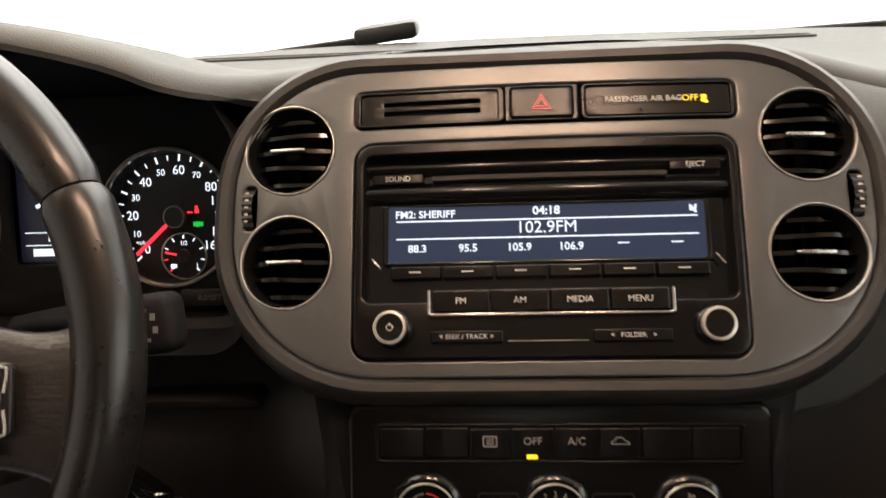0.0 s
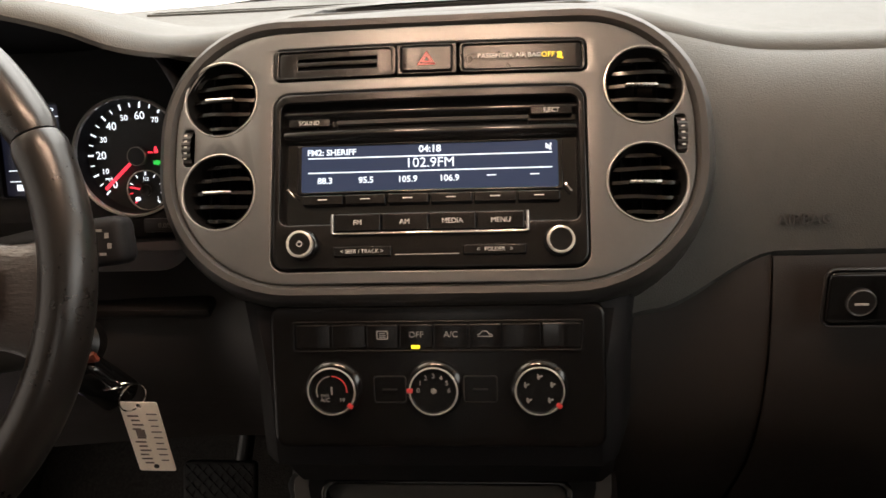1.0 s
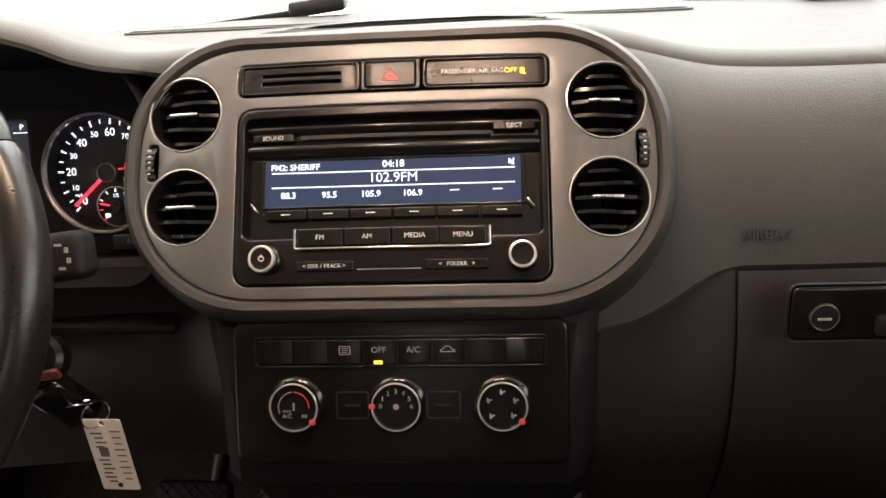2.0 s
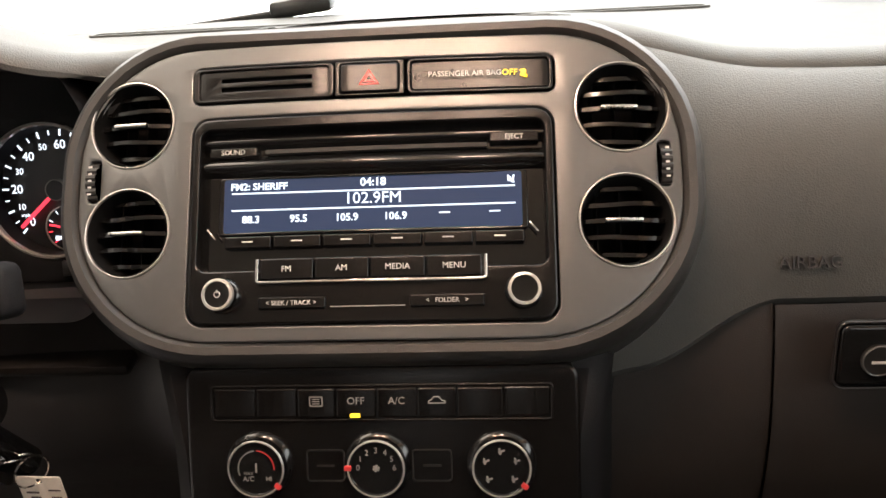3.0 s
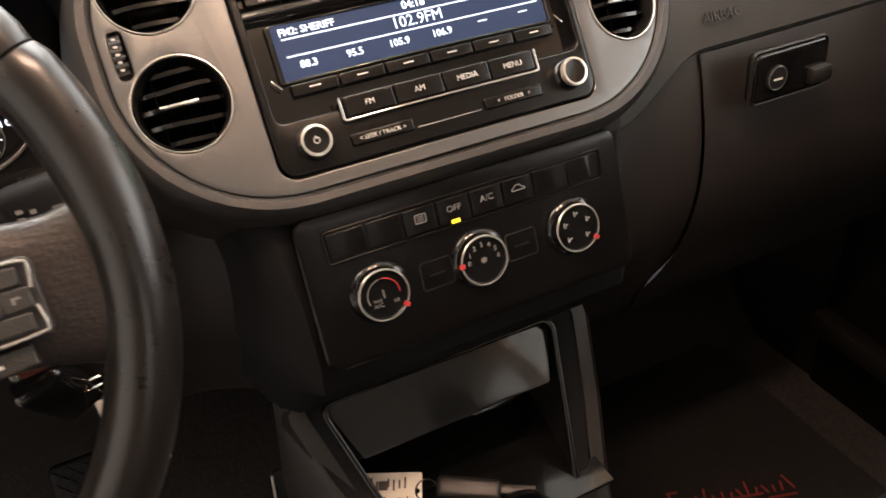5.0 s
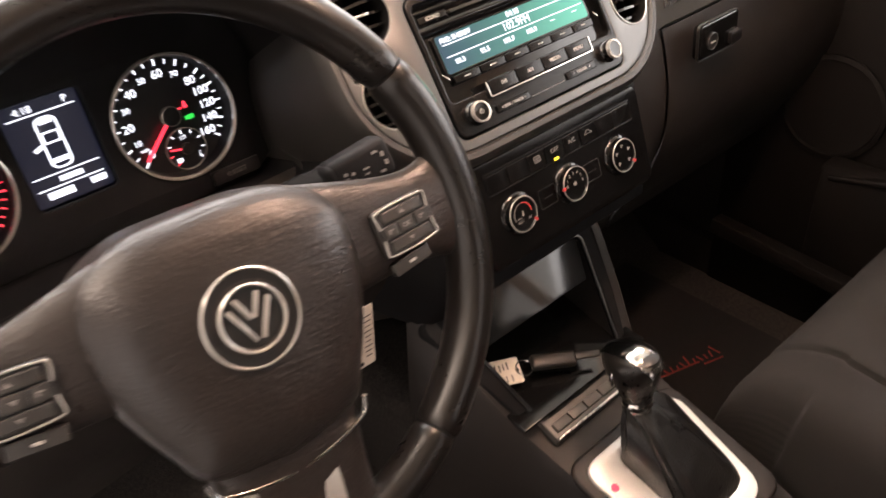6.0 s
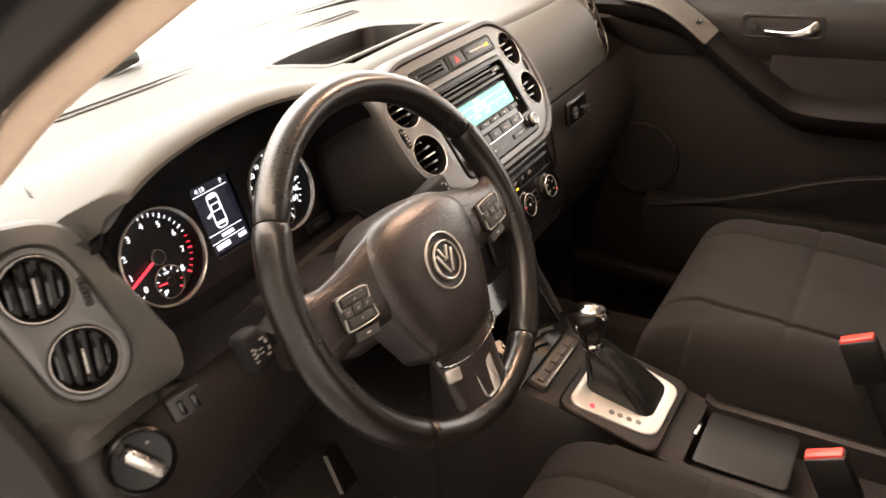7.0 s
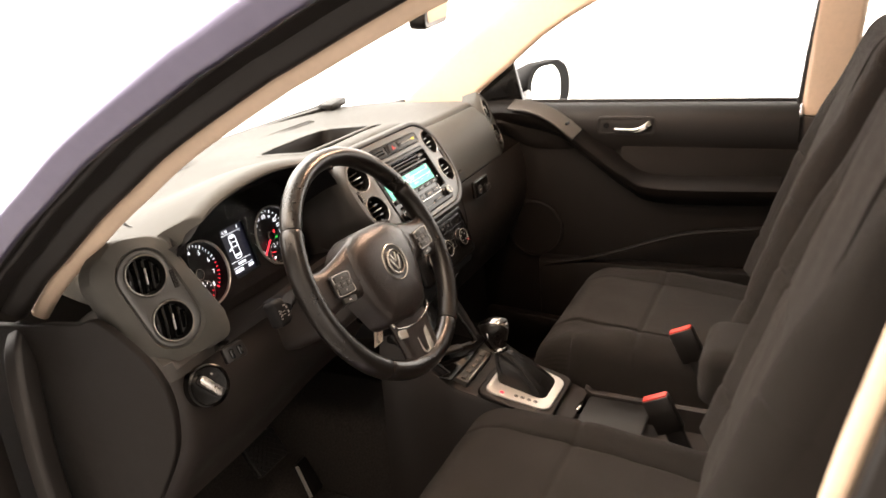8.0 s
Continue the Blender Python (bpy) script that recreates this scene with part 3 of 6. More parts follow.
rows = [plate_ring(-0.002, -0.010), plate_ring(0.0005, -0.001), plate_ring(0.003, 0.0035), plate_ring(0.008, 0.004), plate_ring(0.0125, 0.0),
        plate_ring(0.0165, -0.012), plate_ring(0.021, -0.045), plate_ring(0.026, -0.10), plate_ring(0.030, -0.16)]
part("centre_surround", grid(rows, close_u=True), PANEL, dashboard, "dark rounded surround of the centre console")

VENTS = ((-0.158, 0.1215), (-0.158, 0.0465), (0.158, 0.1215), (0.158, 0.0465))
holes = [rrect(0.1170, 0.0132, 0.006, 0.0005, 0.1455), rrect(0.1160, 0.0702, 0.012, 0.0, 0.0525)]
holes += [[(u + a, v + b * 1.043) for a, b in circle(0.0292, n=40)] for u, v in VENTS]
holes += [rrect(0.0042, 0.0150, 0.003, s * 0.1828, 0.083) for s in (-1, 1)]
SL = [k * 0.0125 for k in range(-15, 16)]
trim = tagged(part("trim_plate", sheet([rrect(0.1935, 0.100, 0.080, 0, CV, n=12, rb=0.094)] + holes, 0.004, 0.0012, FACE, SL, bow), SILVER, None),
              "titanium-grey metallic trim plate round the radio and vents", "trim panel")


# ---- steering wheel ----
WHEEL = leaning((-0.3767, -0.0865, 0.7230), 26.2) @ at(0, 0, 0, -3.2)
HUB = WHEEL
wheel = thing("steering_wheel", WHEEL.translation, "black leather steering wheel with chrome accents and switch pods", "steering wheel")


def rim_point(a, r=0.1755):
    return Vector((r * math.cos(a), r * math.sin(a), 0))


def rim_piece(a0, a1, n, fat=1.0):
    rows = []
    for i in range(n + 1):
        a = radians(a0 + (a1 - a0) * i / n)
        d = Vector((math.cos(a), math.sin(a), 0))
        end = min(i, n - i)
        k = fat * (0.90 if end == 0 else 1.0)
        rows.append([rim_point(a) + d * (0.0152 * k * math.cos(q)) + Vector((0, 0, 0.0165 * k * math.sin(q))) for q in (2 * math.pi * j / 18 for j in range(18))])
    bm = grid(rows, close_u=True, caps=True)
    bm.transform(WHEEL)
    return bm


SEAMS = (31, 148, 236, 304, 391)
for a, b, fat in zip(SEAMS, SEAMS[1:], (1.0, 1.05, 1.0, 1.05)):
    part("rim_grip", rim_piece(a + 0.25, b - 0.25, 48, fat), LEATHER, wheel, "worn shiny black leather")

pad_keys = [(0.0, 0.054), (0.044, 0.051), (0.078, 0.032), (0.086, 0.000), (0.078, -0.038), (0.062, -0.074), (0.047, -0.096), (0.0, -0.106)]
half = smooth_path([(a, b, 0) for a, b in pad_keys], 5)
pad = [(p.x, p.y) for p in half] + [(-p.x, p.y) for p in reversed(half[1:-1])]
pad.reverse()
rows = []
for k, w in ((1.0, -0.03), (1.0, 0.002), (0.985, 0.010), (0.95, 0.0150), (0.85, 0.0215), (0.65, 0.0262), (0.4, 0.0285), (0.15, 0.0290)):
    rows.append([HUB @ Vector((u * k, (v + 0.014) * k - 0.014, w)) for u, v in pad])
part("airbag_cover", grid(rows, close_u=True, caps=True), HORN, wheel, "grained dark airbag cover")

for s in (-1, 1):
    rows = []
    for i in range(13):
        t = i / 12
        u = 0.055 + 0.112 * t
        top, bot = 0.046 - 0.030 * t + 0.022 * t ** 6, -0.036 + 0.006 * t - 0.016 * t ** 5
        mid, hh = (top + bot) / 2, (top - bot) / 2
        w = 0.006 - 0.008 * t
        rows.append([WHEEL @ Vector((s * u, mid + hh * math.cos(q) * (abs(math.cos(q)) ** -0.3 if abs(math.cos(q)) > 1e-3 else 1), w + 0.011 * math.sin(q))) for q in (2 * math.pi * j / 20 for j in range(20))])
    part("spoke", grid(rows, close_u=True, caps=True), HORN, wheel)
rows = []
for i in range(13):
    t = i / 12
    v = -0.080 - 0.090 * t
    hw = 0.052 - 0.012 * t + 0.008 * t ** 5
    rows.append([HUB @ Vector((hw * math.cos(q) * (abs(math.cos(q)) ** -0.4 if abs(math.cos(q)) > 1e-3 else 1), v, 0.004 - 0.006 * t + 0.012 * math.sin(q))) for q in (2 * math.pi * j / 20 for j in range(20))])
part("lower_spoke", grid(rows, close_u=True, caps=True), HORN, wheel)


# ---- seats ----
def cushion_form(hw, length, height, crown, m, nose=0.05, seams=(), inner=False):
    """A padded seat block: side bolsters, a rounded nose and a soft crown."""
    rows = []
    n, k = 110, 64
    for i in range(n + 1):
        t = i / n if not inner else 0.09 + 0.90 * i / n
        y = length * t
        end = min(1.0, t * length / nose)
        drop = nose * (1 - math.sqrt(max(0.0, 1 - (1 - end) ** 2)))
        row = []
        for j in range(k + 1):
            u = (-1 + 2 * j / k) * (0.575 if inner else 1)
            side = 0.035 * (1 - math.sqrt(max(0.0, 1 - max(0.0, (abs(u) - 0.86) / 0.14) ** 2)))
            bolster = 0.022 * math.exp(-((abs(u) - 0.80) / 0.13) ** 2)
            z = height + crown * (1 - u * u) * math.sin(math.pi * min(1, t * 1.05)) + bolster * ease((t - 0.1) / 0.4) - drop - side
            z -= 0.007 * math.exp(-((abs(u) - 0.60) / 0.018) ** 2)
            z -= sum(0.004 * math.exp(-((t - c) * length / 0.005) ** 2) for c in seams)
            z += 0.003 * math.sin(9 * u + 21 * t) * math.sin(13 * t - 4 * u) * (1 - end * 0) * 0.5
            z += 0.0015 if inner else 0.0
            row.append(m @ Vector((hw * u * (0.97 if end < 1 else 1.0), -y, z)))
        rows.append(row if inner else [m @ Vector((-hw, -y, 0))] + row + [m @ Vector((hw, -y, 0))])
    bm = grid(rows, caps=not inner)
    return bm


def seat(cx, label):
    s = thing("front_seat", (cx, -0.45, 0.0), label, "car seat", "front seats")
    base = rising((cx, -0.138 if cx > 0 else -0.118, 0.165), 6)
    part("seat_cushion", cushion_form(0.225, 0.50, 0.215, 0.012, base, 0.085, seams=(0.43,)), SEAT, s)
    m = axes((cx, -0.917, 0.954), Vector((1, 0, 0)), Vector((0, -0.33, 0.94)).normalized(), Vector((0, 0.94, 0.33)).normalized())
    part("backrest", cushion_form(0.235, 0.64, 0.14, 0.006, m, 0.06, seams=(0.52, 0.86)), SEAT, s)
    part("cushion_panel", cushion_form(0.225, 0.50, 0.215, 0.012, base, 0.085, seams=(0.43,), inner=True), SEAT_MID, s, "ribbed cloth centre")
    part("backrest_panel", cushion_form(0.235, 0.64, 0.14, 0.006, m, 0.06, seams=(0.52, 0.86), inner=True), SEAT_MID, s, "ribbed cloth centre")
    part("headrest", box(0.26, 0.09, 0.18, pose(cx, -0.985, 1.13, -14), r=0.035, seg=4), SEAT, s)
    for k in (-1, 1):
        part("headrest_post", tube([(cx + 0.06 * k, -0.95, 0.97), (cx + 0.06 * k, -0.975, 1.08)], 0.006), CHROME, s)
    part("seat_base", box(0.40, 0.46, 0.16, pose(cx, -0.44, 0.095), r=0.02), SATIN, s, "black plastic seat base")
    return s


seat(-0.385, "dark charcoal cloth driver's seat with side bolsters")
seat(0.338, "dark charcoal cloth passenger seat with side bolsters")


# ---- car floor and shell ----
fl = part("floor", box(1.42, 2.2, 0.03, pose(0, -0.75, -0.017), r=0), CARPET, None)
tagged(fl, "dark speckled carpet on the car floor", "floor", kind="structure")
tagged(part("toe_board", box(1.42, 0.5, 0.02, pose(0, 0.50, 0.152, 40), r=0), CARPET, None), "carpeted toe board under the dashboard", "floor", kind="structure")
tagged(part("firewall", box(1.40, 0.03, 0.56, pose(0, 0.66, 0.50), r=0), CAVE, None), "black bulkhead behind the dashboard", "wall", kind="structure")

tagged(part("tunnel", box(0.20, 1.10, 0.24, pose(-0.005, 0.10, 0.10), r=0.04, seg=4), CARPET, None), "carpeted tunnel under the centre console", "floor", kind="structure")

PILLAR = [(0.301, 0.706), (0.244, 0.761), (0.187, 0.803), (0.113, 0.859), (0.050, 0.901), (-0.034, 0.955), (-0.168, 1.024), (-0.215, 1.045), (-0.319, 1.090), (-0.400, 1.120), (-0.560, 1.160), (-0.80, 1.195), (-1.2, 1.20)]


def pillar_line(s, x0, x1, dy=0.0, dz=0.0):
    return smooth_path([(s * (x0 + (x1 - x0) * ease((0.3 - y) / 0.8)), y + dy, z + dz) for y, z in PILLAR], 6)


PASS_LINE = smooth_path([(0.672, 0.40, 0.705), (0.666, 0.28, 0.800), (0.655, 0.12, 0.920), (0.640, -0.04, 1.035), (0.615, -0.25, 1.130), (0.59, -0.5, 1.175), (0.58, -0.9, 1.20)], 8)
for s in (-1, 1):
    tagged(part("pillar_trim", sweep(pillar_line(s, 0.672, 0.658, 0.006, 0.014) if s < 0 else PASS_LINE, rrect(0.016, 0.066, 0.014) if s > 0 else rrect(0.011, 0.0125, 0.009), up=(-0.5, 0, 1) if s < 0 else (0, 0.61, 0.79)), CREAM, None), "cream plastic trim of the windscreen pillar", "pillar trim", kind="structure")
    tagged(part("door_seal", sweep(pillar_line(s, 0.700, 0.684, 0.016, 0.034) if s < 0 else [p + Vector((0.05, -0.01, -0.005)) for p in PASS_LINE], rrect(0.017, 0.020, 0.013), up=(s * 0.5, 0, 1)), RUBBER, None), "black rubber seal along the door opening", "seal", kind="structure")
    tagged(part("pillar_outer", sweep(pillar_line(s, 0.815, 0.812, 0.0, 0.056) if s < 0 else [p + Vector((0.09, 0.0, 0.0)) for p in PASS_LINE], rrect(0.020, 0.019, 0.012) if s < 0 else rrect(0.03, 0.03, 0.012), up=(s * 0.5, 0, 1)), PAINT, None), "dark blue windscreen pillar, its paint lightened for white reflections", "pillar", kind="structure")

tagged(part("door_flange", grid([[(-0.685, p.y + 0.014, p.z + 0.030), (-0.715, p.y + 0.018, p.z + 0.037), (-0.735, p.y + 0.020, p.z + 0.041), (-0.760, p.y + 0.018, p.z + 0.047), (-0.785, p.y + 0.014, p.z + 0.053), (-0.803, p.y + 0.006, p.z + 0.060)] for p in pillar_line(-1, 0.7, 0.7)]), RUBBER, None), "black flange between the door seal and the painted pillar", "seal", kind="structure")
tagged(part("flange_bead", tube([p + Vector((0, 0.018, 0.046)) for p in pillar_line(-1, 0.752, 0.745)], 0.007), RUBBER, None), "second black rubber bead along the door opening", "seal", kind="structure")
tagged(part("headliner", box(1.24, 1.7, 0.02, pose(0, -1.00, 1.225), r=0.004), HEADLINER, None), "pale cloth headliner", "ceiling", kind="structure")

# ---- passenger door ----
door = thing("passenger_door", (0.70, -0.3, 0.2), "closed passenger door with dark grained trim and chrome lever", "door")
part("door_panel", box(0.06, 0.86, 0.78, pose(0.70, -0.24, 0.34), r=0.01), DOOR_SKIN, door)
rows = []
for i in range(46):
    y = 0.19 - 0.84 * i / 45
    k = ease((y - 0.0) / 0.15)
    zb = 0.655 + 0.05 * k
    rows.append([(0.690, y, zb - 0.004), (0.664, y, zb), (0.650 - 0.02 * k, y, zb + 0.03), (0.650 - 0.03 * k, y, 0.730), (0.657 - 0.02 * k, y, 0.755), (0.672, y, 0.767), (0.70, y, 0.771), (0.735, y, 0.768)])
part("upper_trim", grid(rows), DOOR_TOP, door, "grained upper door trim")
DOOR = axes((0.653, -0.243, 0.720), Vector((0, -1, 0)), Vector((0, 0, 1)), Vector((-1, 0, 0)))
handle = part("handle_bezel", sheet([rrect(0.074, 0.024, 0.012), rrect(0.066, 0.017, 0.008)], 0.006, 0.0015, DOOR @ at(0, 0, 0.004)), SATIN, door, "black recessed bezel of the door lever")
part("handle_recess", sheet([rrect(0.067, 0.018, 0.009)], 0.002, 0.0, DOOR @ at(0, 0, -0.0005)), VOID, door)
lever = [DOOR @ Vector(p) for p in ((-0.028, -0.010, 0.004), (0.0, -0.011, 0.011), (0.030, -0.010, 0.013), (0.050, -0.002, 0.012), (0.062, 0.006, 0.004))]
part("door_lever", sweep(smooth_path(lever, 6), rrect(0.0055, 0.004, 0.003), up=(-1, 0, 0), scale=lambda t: 0.8 + 0.9 * t), CHROME, door, "bright chrome door lever")
part("lock_button", lathe([(0, 0.003), (0.007, 0.003), (0.008, 0)], DOOR @ at(-0.050, 0.0, 0.004), 16), GLOSS, door)

# the grab handle that falls from the mirror corner into the armrest
pts = smooth_path([(0.640, 0.16, 0.752), (0.618, 0.05, 0.757), (0.608, -0.06, 0.735), (0.606, -0.15, 0.668), (0.612, -0.24, 0.600), (0.615, -0.33, 0.565), (0.615, -0.62, 0.570)], 8)
rows = [[(0.668, p.y, p.z + 0.028), (0.652, p.y, p.z + 0.026), (p.x + 0.002, p.y, p.z + 0.014), (p.x - 0.006, p.y, p.z + 0.002), (p.x, p.y, p.z - 0.016), (p.x + 0.016, p.y, p.z - 0.030), (0.667, p.y, p.z - 0.052)] for p in pts]
part("armrest", grid(rows), DOOR_SKIN, door, "dark grab handle flowing into the armrest")
top = smooth_path([(0.628, 0.055, 0.775), (0.612, -0.02, 0.768), (0.602, -0.08, 0.741), (0.600, -0.13, 0.702)], 6)
part("switch_plate", sweep([p + Vector((-0.006, 0, 0.006)) for p in top], rrect(0.022, 0.0030, 0.0025), up=(-0.45, 0, 0.9)), SATIN_GREY, door, "pale satin window switch plate")
part("window_switch", box(0.016, 0.026, 0.008, pose(0.599, -0.098, 0.731, -36), r=0.002), GLOSS, door)
part("door_insert", box(0.012, 0.42, 0.10, pose(0.664, -0.44, 0.615), r=0.004), SEAT, door, "dark cloth door insert")
part("pocket_lip", sweep(smooth_path([(0.625, -0.02, 0.33), (0.622, -0.20, 0.375), (0.622, -0.40, 0.445), (0.622, -0.63, 0.478)], 6), rrect(0.009, 0.004, 0.003), up=(0, 0, 1)), DOOR_SKIN, door)
part("door_pocket", box(0.05, 0.62, 0.20, pose(0.645, -0.31, 0.25), r=0.015), DOOR_SKIN, door)
part("speaker_ring", lathe([(0.085, 0.0), (0.085, 0.006), (0.078, 0.008), (0.076, 0.003), (0.0, 0.004)], axes((0.668, 0.02, 0.42), Vector((0, -1, 0)), Vector((0, 0, 1)), Vector((-1, 0, 0)))), DOOR_SKIN, door)
part("sill_trim", box(0.03, 0.56, 0.03, pose(0.60, -0.13, 0.160, 4), r=0.006), DOOR_SKIN, door, "scuffed lower door edge")
tri = [(0.20, 0.770), (0.045, 0.772), (0.075, 0.905), (0.10, 0.89)]
part("mirror_corner", sheet([tri], 0.014, 0.002, axes((0.690, 0, 0), Vector((0, 1, 0)), Vector((0, 0, 1)), Vector((-1, 0, 0)))), GLOSS, door, "black mirror corner cover")
part("belt_seal", box(0.012, 0.84, 0.010, pose(0.722, -0.23, 0.772), r=0.003), RUBBER, door)

glass_rows = [[(0.722, 0.06, 0.775), (0.722, -0.64, 0.778)], [(0.690, -0.05, 1.00), (0.690, -0.66, 1.00)], [(0.655, -0.28, 1.14), (0.655, -0.68, 1.15)]]
tagged(part("window_1", grid(glass_rows), GLASS, None), "clear glass of the passenger door", "window", kind="structure").visible_shadow = False

# ---- shell: pillars, windscreen, roof, rear ----
rows = []
for i in range(25):
    u = -1 + 2 * i / 24
    x0, x1 = 0.68 * u, 0.575 * u
    rows.append([(x0 + (x1 - x0) * t, (base_y(x0) + 0.01) * (1 - t) + (-0.09 - 0.22 * u * u) * t, 0.792 + (1.185 - 0.792) * t + 0.03 * math.sin(math.pi * t)) for t in (k / 8 for k in range(9))])
tagged(part("window_2", grid(rows), GLASS, None), "clear curved windscreen", "windscreen", kind="structure").visible_shadow = False
rows = []
for i in range(41):
    x = -0.70 + 1.40 * i / 40
    y = base_y(x)
    rows.append([(x, y - 0.018, 0.780), (x, y - 0.010, 0.789), (x, y + 0.012, 0.789), (x, y + 0.03, 0.772)])
tagged(part("windscreen_seal", grid(rows), RUBBER, None), "black seal at the foot of the windscreen", "seal", kind="structure")

PASS_B = [(0.698, -0.70, 0.70), (0.694, -0.705, 0.80), (0.672, -0.72, 1.00), (0.625, -0.74, 1.17)]
DRIVER_B = [(-0.748, -0.668, 0.20), (-0.748, -0.693, 0.50), (-0.746, -0.724, 0.70), (-0.740, -0.752, 0.83), (-0.730, -0.775, 0.92), (-0.70, -0.816, 1.08), (-0.65, -0.85, 1.18)]
tagged(part("door_seal", sweep(smooth_path([(x - 0.012, y - 0.074, z) for x, y, z in DRIVER_B], 6), rrect(0.064, 0.022, 0.010), up=(-1, 0, 0.2)), RUBBER, None), "black rubber seal on the rear door pillar", "seal", kind="structure")
for s in (-1, 1):
    pts = smooth_path(PASS_B if s > 0 else DRIVER_B, 6)
    tagged(part("pillar_trim", sweep(pts, rrect(0.052, 0.022, 0.016) if s > 0 else rrect(0.010, 0.011, 0.008), up=(s, 0, 0.2)), CREAM, None), "cream trim of the door pillar", "pillar trim", kind="structure")
    tagged(part("rear_side", box(0.05, 1.05, 0.70, pose(s * 0.705, -1.33, 0.33), r=0.01), LOWER, None), "dark trim behind the front doors", "wall", kind="structure")
    tagged(part("sill", box(0.12, 1.5, 0.14, pose(s * 0.735, -0.35, 0.01), r=0.02), PAINT if s < 0 else LOWER, None), "painted door sill", "sill", kind="structure")
belt = smooth_path([(-0.665, -0.79, 1.10), (-0.672, -0.78, 0.80), (-0.665, -0.775, 0.32)], 8)
tagged(part("seat_belt", sweep(belt, rrect(0.023, 0.0012, 0.001), up=(-1, 0, 0)), RUBBER, None), "black webbing seat belt hanging by the pillar", "seat belt")
tagged(part("pillar_foot", box(0.056, 0.14, 0.745, pose(0.695, -0.715, 0.3725), r=0.012), LOWER, None), "dark lower trim of the door pillar", "pillar trim", kind="structure")
tagged(part("pillar_seal", tube(smooth_path([(0.690, -0.648, 0.77), (0.676, -0.662, 0.90), (0.655, -0.68, 1.03), (0.62, -0.70, 1.16)], 5), 0.008), RUBBER, None), "black window seal along the pillar", "seal", kind="structure")
tagged(part("rear_wall", box(1.40, 0.04, 0.95, pose(0, -1.85, 0.45), r=0.01), LOWER, None), "dark rear bulkhead", "wall", kind="structure")
seal = smooth_path([(-0.705, 0.300, 0.715), (-0.735, 0.285, 0.680), (-0.752, 0.272, 0.594), (-0.755, 0.266, 0.454), (-0.755, 0.22, 0.25), (-0.755, 0.10, 0.10), (-0.755, -0.2, 0.075)], 8)
tagged(part("door_seal", sweep(seal, rrect(0.018, 0.016, 0.008), up=(-1, 0, 0.1)), RUBBER, None), "black rubber seal round the door opening", "seal", kind="structure")
for s in (-1, 1):
    tagged(part("kick_panel", box(0.03, 0.56, 0.78 if s > 0 else 0.70, pose(s * (0.712 if s > 0 else 0.698), 0.42, 0.37 if s > 0 else 0.33), r=0.01), LOWER, None), "dark kick panel beside the footwell", "wall", kind="structure")
# Unseen block added to stop light leaking down beside the glovebox.
tagged(part("leak_blocker", box(0.045, 0.44, 0.40, pose(0.690, 0.40, 0.545), r=0.01), CAVE, None), "unseen black block that stops light beside the dashboard's end", "wall", kind="structure")
# Rubber black on this painted frame stands in for the shade on it.
tagged(part("hinge_pillar", box(0.09, 0.30, 1.10, pose(-0.80, 0.475, 0.28), r=0.03), RUBBER, None), "painted door frame coloured black for the shade behind the hinges", "car body", kind="structure")
tagged(part("windscreen_header", sweep([(0.60 * u, -0.13 - 0.22 * u * u, 1.196 - 0.01 * u * u) for u in (k / 10 for k in range(-10, 11))], rrect(0.055, 0.014, 0.010)), HEADLINER, None), "pale trim over the windscreen", "trim", kind="structure")

# exterior mirror
mirror = thing("door_mirror", (0.92, 0.07, 0.74), "black door mirror with a bright glass outside the passenger window", "mirror")
MM = axes((0.940, 0.058, 0.772), Vector((0.955, -0.295, 0)), Vector((0, 0, 1)), Vector((-0.295, -0.955, 0)))
ring = rrect(0.112, 0.080, 0.070, n=12)
rows = [[MM @ Vector((u * k, v * k, w)) for u, v in ring] for k, w in ((0.60, 0.006), (0.97, 0.008), (1.0, 0.0), (0.98, -0.035), (0.80, -0.075), (0.35, -0.095))]
part("housing", grid(rows, close_u=True, caps=True), HOUSING, mirror)
part("mirror_glass", sheet([rrect(0.074, 0.068, 0.058, -0.016, 0.0, n=12)], 0.003, 0.0, MM @ at(0, 0, 0.0085)), MIRROR, mirror)
part("arm", box(0.14, 0.05, 0.05, pose(0.79, 0.10, 0.765), r=0.015), GLOSS, mirror)

rear_mirror = thing("rear_view_mirror", (0.0, -0.03, 1.10), "black rear-view mirror under the windscreen header", "mirror")
RM = axes((-0.02, -0.055, 1.078), Vector((0.97, 0.24, 0)), Vector((0.0, -0.10, 0.995)), Vector((0.24, -0.97, -0.08)))
part("housing", sheet([rrect(0.105, 0.036, 0.020)], 0.03, 0.006, RM), SATIN, rear_mirror)
part("mirror_glass", sheet([rrect(0.093, 0.024, 0.014)], 0.002, 0.0, RM @ at(0, 0, 0.002)), MIRROR, rear_mirror)
part("stem", tube([(0.0, -0.04, 1.10), (0.0, -0.02, 1.15), (0.0, -0.10, 1.185)], 0.009), SATIN, rear_mirror)

